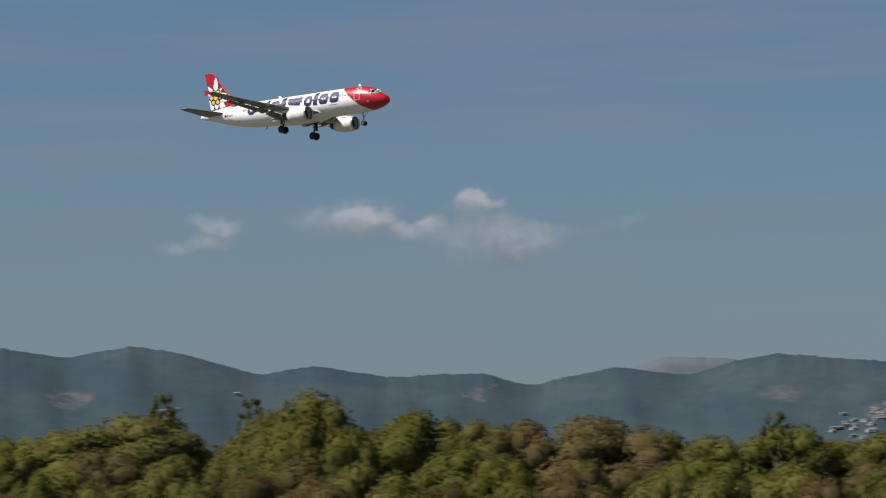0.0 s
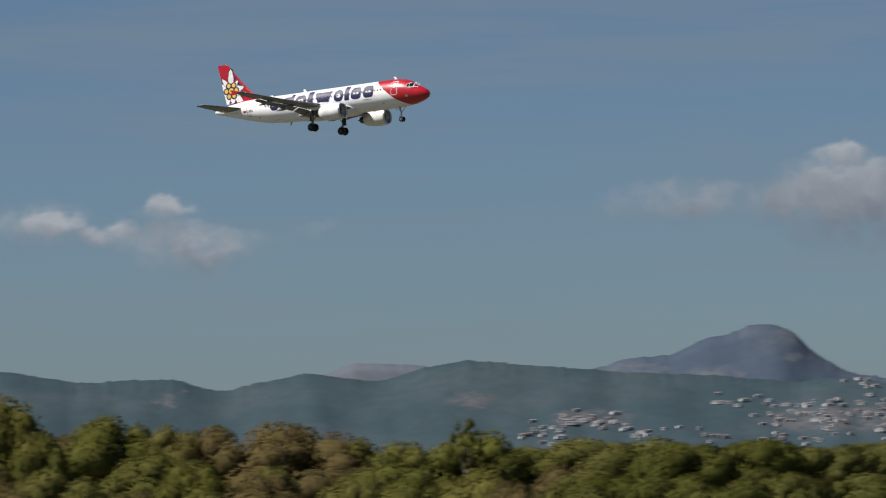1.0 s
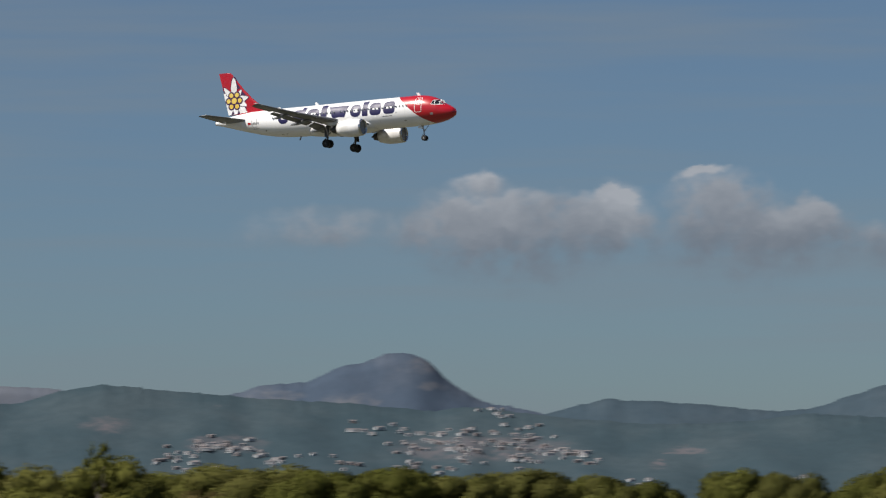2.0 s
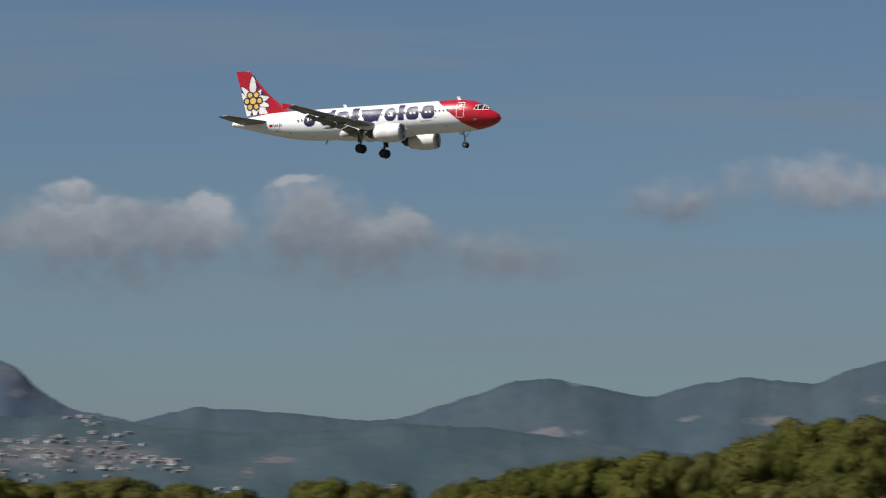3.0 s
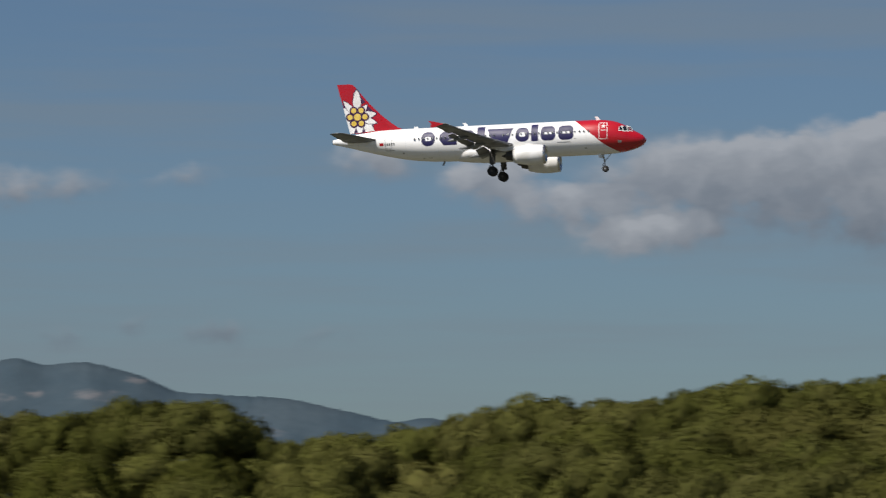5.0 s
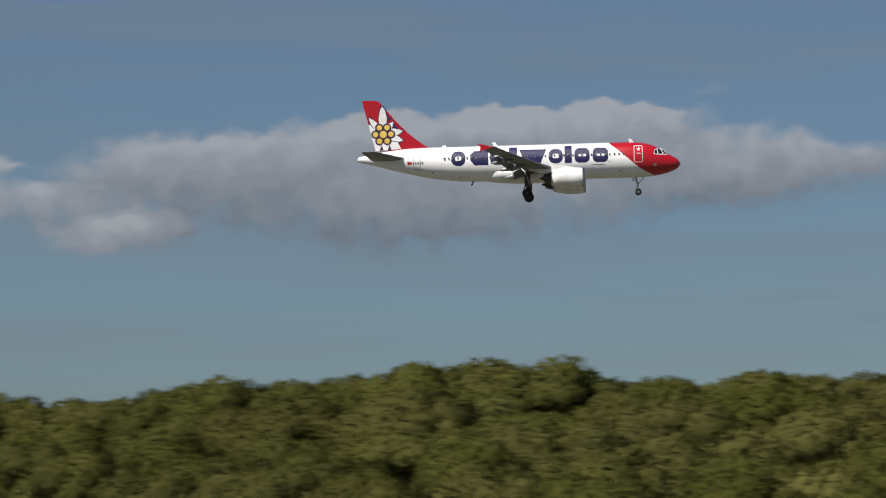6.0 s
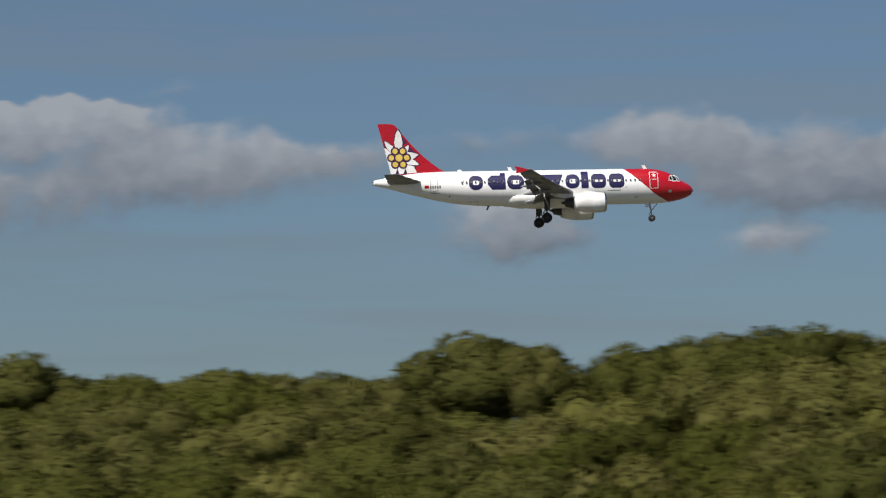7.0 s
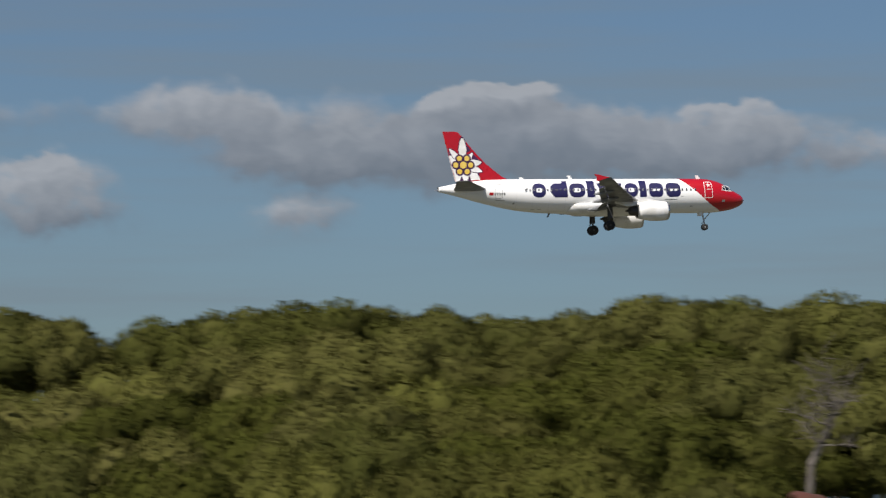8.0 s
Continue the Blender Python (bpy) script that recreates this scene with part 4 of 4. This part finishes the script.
def build_engine(plane, side):
    y, z, x = side * 5.75, -2.25, -11.2
    cowl = part("nacelle", lathe([(0.0, 0.93), (0.06, 1.02), (-0.05, 1.08), (-0.35, 1.14), (-1.2, 1.2), (-2.2, 1.17), (-3.1, 1.02), (-3.75, 0.86), (-3.72, 0.80),
                                  (-2.6, 0.82), (-0.9, 0.86), (-0.3, 0.88)][1:], "x", 40, (x, y, z), False), M_WHITE, plane, "white engine nacelle", smooth=True)
    part("intake_lip", lathe([(-0.16, 1.115), (-0.02, 1.085), (0.07, 1.03), (0.09, 0.98), (0.04, 0.92), (-0.2, 0.885)], "x", 40, (x, y, z), False), M_METAL, cowl,
         "bare metal intake lip", smooth=True)
    part("fan", lathe([(-0.95, 0.87), (-0.93, 0.3), (-0.95, 0.29)], "x", 32, (x, y, z)), M_FAN, cowl, "dark fan disc")
    part("spinner", lathe([(-0.95, 0.3), (-0.7, 0.22), (-0.5, 0.12), (-0.4, 0.02)], "x", 20, (x, y, z)), M_DARK, cowl, smooth=True)
    for k in range(18):
        blade = box((0.05, 0.12, 0.56), (0, 0, 0.58), 0, pose(0, 0, 0, 0, 0, 40))
        bmesh.ops.transform(blade, matrix=pose(x - 0.86, y, z, 20 * k, 0, 0), verts=blade.verts)
        part("fan_blade", blade, M_DARK, cowl)
    part("core_exhaust", lathe([(-3.2, 0.72), (-3.9, 0.62), (-4.6, 0.47), (-4.65, 0.43), (-4.2, 0.4)], "x", 28, (x, y, z), False), M_DARK, cowl, "sooty core exhaust", smooth=True)
    part("exhaust_cone", lathe([(-3.9, 0.34), (-4.6, 0.28), (-5.15, 0.05)], "x", 20, (x, y, z)), M_DARK, cowl, smooth=True)
    bm = bmesh.new()
    rows = []
    for f, lo, hi, w in ((0.9, 1.12, 1.17, 0.04), (2.2, 0.95, 1.45, 0.16), (3.6, 0.7, 1.62, 0.2), (4.9, 0.55, 1.4, 0.17), (6.4, 0.95, 1.3, 0.04)):
        rows.append([(x - f, y - w, z + lo), (x - f, y + w, z + lo), (x - f, y + w * 0.8, z + hi), (x - f, y - w * 0.8, z + hi)])
    part("pylon", loft(bm, rows), M_WHITE, plane, "white engine pylon")
    strake = bmesh.new()
    loft(strake, [[(x - 0.9, y - side * 0.85, z + 0.83), (x - 2.0, y - side * 0.95, z + 1.15), (x - 2.0, y - side * 0.85, z + 0.8)],
                  [(x - 0.9, y - side * 0.83, z + 0.86), (x - 2.0, y - side * 0.92, z + 1.17), (x - 2.0, y - side * 0.82, z + 0.83)]])
    part("strake", strake, M_WHITE, cowl)


def wheel(parent, at, radius, width, hub):
    h = width / 2
    tyre = part("wheel", lathe([(-h, radius * 0.55), (-h, radius * 0.82), (-h * 0.7, radius * 0.97), (0, radius), (h * 0.7, radius * 0.97), (h, radius * 0.82),
                                (h, radius * 0.55)], "y", 28), M_TYRE, parent, "black rubber tyre", smooth=True)
    tyre.matrix_basis = pose(*at)
    part("hub", lathe([(-h * 1.02, radius * 0.2), (-h * 0.9, radius * 0.52), (h * 0.9, radius * 0.52), (h * 1.02, radius * 0.2)], "y", 18), hub, tyre, "grey wheel hub")


def build_gear(plane):
    gear = new("nose_gear")
    gear.parent = plane
    part("strut", rod(rod(bmesh.new(), (-5.25, 0, -1.9), (-5.03, 0, -3.0), 0.1, 0.1, 12), (-5.03, 0, -3.0), (-4.98, 0, -3.76), 0.065, 0.065, 10), M_STRUT, gear)
    part("drag_brace", rod(bmesh.new(), (-4.2, 0, -1.95), (-5.05, 0, -2.9), 0.05, 0.05), M_STRUT, gear)
    part("axle", rod(bmesh.new(), (-4.98, -0.3, -3.76), (-4.98, 0.3, -3.76), 0.05, 0.05), M_STRUT, gear)
    part("torque_link", rod(rod(bmesh.new(), (-5.03, 0, -3.0), (-5.3, 0, -3.3), 0.04, 0.04), (-5.3, 0, -3.3), (-5.0, 0, -3.65), 0.04, 0.04), M_STRUT, gear)
    part("landing_light", lathe([(-0.05, 0.05), (0.02, 0.11), (0.05, 0.1)], "x", 14, (-4.9, -0.16, -2.7)), M_METAL, gear)
    for y in (-0.25, 0.25):
        wheel(gear, (-4.98, y, -3.76), 0.385, 0.22, M_STRUT)
    for y in (-0.42, 0.42):
        part("gear_door", box((0.42, 0.03, 0.42), (-5.5, y, -2.2), 0.01), M_WHITE, gear)
    for side in (-1, 1):
        gear = new("main_gear")
        gear.parent = plane
        y = side * 3.82
        part("strut", rod(rod(bmesh.new(), (-17.7, y, -1.3), (-17.78, y, -2.9), 0.17, 0.16, 12), (-17.78, y, -2.9), (-17.8, y, -3.8), 0.11, 0.11, 12), M_DARK, gear)
        part("side_stay", rod(bmesh.new(), (-17.6, y - side * 1.6, -1.6), (-17.75, y, -2.7), 0.05, 0.05), M_DARK, gear)
        part("axle", rod(bmesh.new(), (-17.8, y - 0.6, -3.8), (-17.8, y + 0.6, -3.8), 0.09, 0.09), M_DARK, gear)
        part("torque_link", rod(rod(bmesh.new(), (-17.8, y, -2.8), (-18.2, y, -3.2), 0.06, 0.06), (-18.2, y, -3.2), (-17.85, y, -3.65), 0.06, 0.06), M_DARK, gear)
        part("gear_door", box((0.7, 0.05, 1.5), (-17.75, y + side * 0.28, -2.2), 0.02, pose(0, 0, 0, side * 6, 0, 0)), M_DARK, gear)
        for dy in (-0.46, 0.46):
            wheel(gear, (-17.8, y + dy, -3.8), 0.585, 0.42, M_DARK)
        for k in range(2):
            part("brake", lathe([(-0.08, 0.26), (0.08, 0.26)], "y", 16, (-17.8, y + (-0.2, 0.2)[k], -3.8)), M_DARK, gear)


FIN = [(z, -lead, 35.4 + (z - 1.77) * 0.255 - lead) for z, lead in ((1.8, 28.9), (2.1, 29.2), (2.35, 29.75), (3.0, 30.6), (3.88, 31.67), (5.32, 33.06), (6.43, 33.98), (7.38, 34.74),
                                                                    (7.62, 35.0), (7.73, 35.4))]


def fin_half(z):
    return float(np.interp(z, (1.6, 7.73), (0.22, 0.08)))


def build_tail(plane):
    bm = bmesh.new()
    rings = []
    for z, lead, chord in FIN:
        h = fin_half(z)
        prof = [(0, 0), (0.02, 0.5), (0.06, 0.85), (0.12, 1), (0.9, 1), (0.97, 0.7), (1, 0.2)]
        rings.append([(lead - f * chord, h * w, z) for f, w in prof] + [(lead - f * chord, -h * w, z) for f, w in prof[:0:-1]])
    loft(bm, rings)
    fin = part("fin", bm, M_RED, plane, "red tail fin with a white flower")
    for side in (-1, 1):
        def paint(name, points, mat, lift, label=""):
            bm = outline(points)
            bmesh.ops.triangulate(bm, faces=bm.faces[:])
            for v in bm.verts:
                v.co.y = side * (fin_half(v.co.z) + lift)
            return part(name, bm, mat, fin, label)

        def petal(tip, width, lift=0.02, start=0.5, blunt=0.22):
            c = Vector((-34.5, 3.75))
            d = Vector(tip) - c
            n = Vector((-d.y, d.x)).normalized() * width / 2
            a = d.length
            u = d / a
            pts = [c + u * start + n * 0.55, c + u * a * 0.55 + n, c + u * (a - blunt * 2) + n * 0.6, c + u * (a - blunt * 0.5) + n * 0.22, c + u * a,
                   c + u * (a - blunt * 0.5) - n * 0.22, c + u * (a - blunt * 2) - n * 0.6, c + u * a * 0.55 - n, c + u * start - n * 0.55]
            edge = [c + (p - c) * 1.04 + (n * 0.14 if k < 4 else -n * 0.14 if k > 4 else u * 0.02) for k, p in enumerate(pts)]
            paint("petal_edge", [tuple(p) for p in edge], M_PURPLE, lift - 0.006)
            paint("petal", [tuple(p) for p in pts], M_WHITE, lift, "white painted petal")

        def disc(x, z, r, mat, lift, name, label=""):
            paint(name, [(x + r * math.cos(2 * math.pi * k / 24), z + r * math.sin(2 * math.pi * k / 24)) for k in range(24)], mat, lift, label)

        # white lower field
        paint("white_field", [(-36.2, 4.9), (-35.43, 1.8), (-32.45, 2.0), (-33.0, 3.0), (-33.4, 4.2), (-34.6, 4.6)], M_WHITE, 0.012, "white painted field")
        for wedge in (((-36.25, 5.3), (-36.1, 4.75), (-35.3, 4.8)), ((-34.05, 6.2), (-34.1, 5.2), (-33.5, 5.5)), ((-33.2, 5.0), (-33.6, 4.5), (-32.6, 4.4)), ((-32.5, 3.1), (-33.1, 2.6), (-32.6, 2.35))):
            paint("petal_shade", wedge, M_PURPLE, 0.011)
        for tip, width in (((-34.55, 7.0), 0.98), ((-36.15, 5.7), 0.72), ((-33.3, 5.2), 0.78), ((-32.25, 4.1), 0.95), ((-32.2, 2.95), 0.8)):
            petal(tip, width)
        disc(-34.5, 3.75, 0.92, M_PURPLE, 0.03, "flower_heart")
        for k in range(6):
            t = math.pi / 3 * k
            disc(-34.5 + 0.9 * math.cos(t), 3.75 + 0.9 * math.sin(t), 0.5, M_PURPLE, 0.036, "floret_edge")
            disc(-34.5 + 0.9 * math.cos(t), 3.75 + 0.9 * math.sin(t), 0.315, M_YELLOW, 0.042, "floret", "yellow painted disc")
        disc(-34.5, 3.75, 0.56, M_PURPLE, 0.045, "floret_edge")
        disc(-34.5, 3.75, 0.42, M_YELLOW, 0.05, "floret", "yellow painted disc")
        for x in (-34.75, -33.82):
            paint("petal_gap", [(x - 0.22, 1.86), (x + 0.26, 1.90), (x + 0.03, 2.5)], M_PURPLE, 0.03)
        tailplane = part("tailplane", surface([(side * 0.5, -31.6, 0.75, 4.1, 2), (side * 3.3, -33.3, 1.02, 2.9, 2), (side * 6.05, -35.1, 1.3, 1.65, 2), (side * 6.22, -35.45, 1.33, 1.1, 2)],
                                              0.10, 0.0), M_WING, plane, "grey tailplane", smooth=True)
        part("elevator", surface([(side * 0.9, -35.0, 0.66, 0.9, 2), (side * 6.0, -36.2, 1.24, 0.5, 2)], 0.08, 0.0), M_WING, tailplane, smooth=True)
    part("exhaust_outlet", lathe([(-LEN + 0.06, 0.30), (-LEN - 0.03, 0.28), (-LEN - 0.03, 0.18), (-LEN + 0.1, 0.15)], "x", 20, (0, 0, 0.86)), M_DARK, plane, "dark tail exhaust outlet")


def build_details(plane, body):
    # belly fairing
    bm = bmesh.new()
    rings = []
    for s, w, lo in ((11.2, 0.6, -2.0), (12.2, 1.5, -2.16), (13.5, 2.1, -2.34), (16, 2.35, -2.42), (19, 2.35, -2.42), (20.8, 2.05, -2.3), (22.0, 1.4, -2.16), (23.0, 0.4, -2.0)):
        rings.append([(-s, w * math.cos(t), -1.2 + (lo + 1.2) * abs(math.sin(t)) ** 0.8 * (1 if math.sin(t) > 0 else -0.35)) for t in (2 * math.pi * k / 28 for k in range(28))])
    loft(bm, rings)
    part("belly_fairing", bm, M_WHITE, plane, "white belly fairing", smooth=True)
    # passenger windows along both sides
    pane = frame_ring = None
    for side in (-1, 1):
        for k in range(40):
            s = 6.6 + 0.533 * k
            if 17.2 < s < 17.4:
                continue
            m = pose(-s, side * 1.958, 0.62, 0, 0, 0)
            if pane is None:
                pane = part("cabin_window", loft(bmesh.new(), [[(x, y, z) for x, z in rounded(0, 0, 0.16, 0.24, 0.075, 3)] for y in (-0.03, 0.03)]), M_PANE, body, "small dark cabin window")
                frame_ring = part("window_frame", loft(bmesh.new(), [[(x, y, z) for x, z in rounded(0, 0, w, h, 0.13, 3)] for y, w, h in ((-0.016, 0.215, 0.295), (0.016, 0.215, 0.295))]),
                                  M_WHITE, pane)
                pane.matrix_basis = m
                made = pane
            else:
                made = same_part(pane, body, m)
                same_part(frame_ring, made, Matrix())
    # plain blue shapes where the painted title stands: blocks and bars, all on the fuselage sides
    for side in (-1, 1):
        for s0, s1, lo, hi, kind in ((26.3, 24.65, -0.08, 1.42, "ring"), (24.1, 22.0, -0.08, 1.72, "step"), (21.8, 19.85, -0.08, 1.42, "ring"), (19.6, 18.65, -0.08, 1.74, "bar"),
                                     (18.4, 15.25, -0.08, 1.42, "wedge"), (15.0, 13.35, -0.08, 1.42, "ring"), (13.15, 12.3, -0.08, 1.74, "bar"), (12.0, 10.25, -0.08, 1.44, "block"),
                                     (9.9, 8.1, -0.08, 1.44, "block")):
            x, w = -(s0 + s1) / 2 - 0.28, s0 - s1
            lo -= 0.2
            z, h = (lo + hi) / 2, hi - lo
            if kind == "ring":
                bm = band(rounded(x, z, w, h, 0.7, 8), rounded(x, z, w * 0.42, h * 0.3, 0.14, 8))
            elif kind == "step":
                bm = outline([(x - w / 2 + 0.5, lo), (x + w / 2, lo), (x + w / 2, hi), (x + w / 2 - 0.62, hi), (x + w / 2 - 0.62, 1.42), (x - w / 2 + 0.5, 1.42), (x - w / 2, 1.0), (x - w / 2, 0.35)])
            elif kind == "wedge":
                bm = outline([(x - w / 2, hi), (x - w / 2 + 0.7, lo), (x + w / 2 - 0.7, lo), (x + w / 2, hi)])
            elif kind == "bar":
                bm = outline(rounded(x, z, w, h, 0.08, 2))
            else:
                bm = band(rounded(x, z, w, h, 0.55, 8), rounded(x, z, w * 0.55, h * 0.15, 0.1, 8))
            part("title_shape", on_side(bm, 0.010, side), M_BLUE, body, "plain dark blue painted shape")
        # doors: forward with a white outline on red, rear in grey
        for s, w, lo, hi, mat in ((4.9, 1.02, -0.42, 1.58, M_WHITE), (30.6, 0.85, -0.35, 1.35, M_WING)):
            t = 0.065 if s < 10 else 0.035
            part("door_outline", on_side(band(rounded(-s, (lo + hi) / 2, w, hi - lo, 0.16, 4), rounded(-s, (lo + hi) / 2, w - 2 * t, hi - lo - 2 * t, 0.12, 4)), 0.012, side), mat, body,
                 "thin painted door outline")
        star = [(-4.85 + (0.30 if k % 2 else 0.13) * math.sin(math.pi * k / 5), 1.15 + (0.30 if k % 2 else 0.13) * -math.cos(math.pi * k / 5)) for k in range(10)]
        part("door_emblem", on_side(outline(star), 0.012, side), M_WHITE, body, "small white painted emblem")
        part("door_emblem", on_side(outline(rounded(-4.85, 0.65, 0.5, 0.08, 0.02, 2)), 0.012, side), M_WHITE, body, "small white painted bar")
        # registration as plain bars
        part("flag_mark", on_side(outline(rounded(-31.45, 0.2, 0.5, 0.32, 0.02, 2)), 0.012, side), M_RED, body, "small red painted square")
        for k in range(5):
            part("marking_bar", on_side(outline(rounded(-31.0 + 0.27 * k, 0.17, 0.17, 0.3, 0.02, 2)), 0.012, side), M_WING, body, "plain grey painted bar")
        # flight-deck windows
        for pts in (((-1.58, 0.55), (-2.02, 0.53), (-2.14, 1.10), (-1.86, 1.02)), ((-2.1, 0.52), (-2.56, 0.52), (-2.68, 1.08), (-2.22, 1.14)), ((-2.64, 0.53), (-3.05, 0.60), (-2.97, 1.0), (-2.76, 1.08))):
            cx, cz = sum(p[0] for p in pts) / 4, sum(p[1] for p in pts) / 4
            glass = part("flight_deck_window", on_side(outline(pts), 0.018, side), M_GLASS, body, "dark flight deck window")
            part("window_frame", on_side(outline([(cx + (p[0] - cx) * 1.3, cz + (p[1] - cz) * 1.32) for p in pts]), 0.010, side), M_WHITE, glass)
        part("windscreen", on_side(outline([(-1.32, 0.36), (-1.58, 0.58), (-1.78, 0.8), (-1.55, 0.62)]), 0.02, side), M_GLASS, body)
        part("cheat_mark", on_side(outline(rounded(-9.6, -0.55, 1.5, 0.06, 0.02, 2)), 0.012, side), M_WING, body)
        for s, z, w, h in ((7.0, -1.35, 0.35, 0.10), (8.2, -0.2, 0.3, 0.06), (30.4, -0.55, 1.1, 0.07), (28.8, -0.95, 0.2, 0.2), (26.0, -1.62, 1.2, 0.05), (27.2, 0.74, 0.2, 0.3), (3.0, -0.75, 0.4, 0.28)):
            part("hatch_mark", on_side(outline(rounded(-s, z, w, h, 0.025, 2)), 0.010, side), M_STRUT, body)
    # blade aerials and small probes
    for s, z, high, lean in ((5.6, 2.04, 0.42, 0.3), (21.4, 2.05, 0.42, 0.3), (27.4, 2.05, 0.22, 0.1)):
        bm = bmesh.new()
        loft(bm, [[(-s + 0.22 - lean * f, -0.03 * (1 - f * 0.6), z + high * f), (-s + 0.22 - lean * f, 0.03 * (1 - f * 0.6), z + high * f), (-s - 0.25 - lean * f * 0.7, 0, z + high * f)] for f in (0, 1)])
        part("aerial", bm, M_WHITE, plane)
    bm = bmesh.new()
    loft(bm, [[(-24.0 - 0.25 * f, -0.02, -2.0 - 0.5 * f), (-24.0 - 0.25 * f, 0.02, -2.0 - 0.5 * f), (-24.25 - 0.22 * f, 0, -2.0 - 0.5 * f)] for f in (0, 1)])
    part("drain_mast", bm, M_WING, plane)


plane = new("airliner")
tagged(plane, "white twin-engine airliner with red nose and fin, landing gear down", "airplane")
body = build_fuselage(plane)
for flank in (-1, 1):
    build_wing(plane, flank)
    build_engine(plane, flank)
build_gear(plane)
build_tail(plane)
build_details(plane, body)

# seconds, x, z, bank, nose-up pitch, heading
FLIGHT = [
    (0.00, -389.36, 67.02, -3.61, 2.19, 2.54),
    (0.25, -374.08, 66.19, -2.43, 2.22, 2.46),
    (0.50, -358.18, 65.34, -1.36, 2.29, 2.38),
    (0.75, -341.34, 64.45, -0.58, 2.41, 2.29),
    (1.00, -324.56, 63.57, -0.06, 2.37, 2.18),
    (1.25, -308.63, 62.73, 0.26, 2.07, 2.07),
    (1.50, -292.91, 61.91, 0.23, 1.77, 1.94),
    (1.75, -277.21, 61.08, 0.26, 1.56, 1.80),
    (2.00, -261.49, 60.25, 0.29, 1.40, 1.66),
    (2.25, -245.70, 59.41, 0.22, 1.27, 1.53),
    (2.50, -229.65, 58.60, 0.07, 1.20, 1.46),
    (2.75, -212.72, 57.81, 0.22, 1.08, 1.40),
    (3.00, -195.98, 57.01, 0.38, 0.99, 1.35),
    (3.25, -180.45, 56.17, 0.11, 1.00, 1.29),
    (3.50, -164.90, 55.26, -0.29, 1.11, 1.24),
    (3.75, -148.06, 54.29, -0.46, 1.33, 1.21),
    (4.00, -131.22, 53.39, -0.31, 1.65, 1.18),
    (4.25, -115.69, 52.63, 0.10, 2.01, 1.15),
    (4.50, -100.42, 51.83, 0.45, 2.13, 1.12),
    (4.75, -84.28, 50.85, 0.57, 1.84, 1.11),
    (5.00, -67.81, 49.96, 0.49, 1.59, 1.10),
    (5.25, -51.21, 49.12, 0.40, 1.43, 1.08),
    (5.50, -34.61, 48.27, 0.47, 1.31, 1.07),
    (5.75, -18.12, 47.35, 0.87, 1.17, 1.06),
    (6.00, -1.98, 46.35, 1.62, 1.02, 1.05),
    (6.25, 13.24, 45.57, 1.74, 1.09, 1.08),
    (6.50, 28.66, 44.89, 1.49, 1.24, 1.10),
    (6.75, 45.32, 44.12, 0.89, 1.35, 1.17),
    (7.00, 61.94, 43.30, 0.30, 1.35, 1.24),
    (7.25, 77.28, 42.49, 0.04, 1.19, 1.39),
    (7.50, 92.35, 41.66, -0.18, 1.05, 1.54),
    (7.75, 108.39, 40.80, -0.35, 1.06, 1.70),
    (8.00, 125.11, 39.93, -0.48, 1.15, 1.85),
]


def motions():
    walk(plane, [(t, pose(x, 461.58, z, bank, -pitch, yaw)) for t, x, z, bank, pitch, yaw in FLIGHT])


motions()
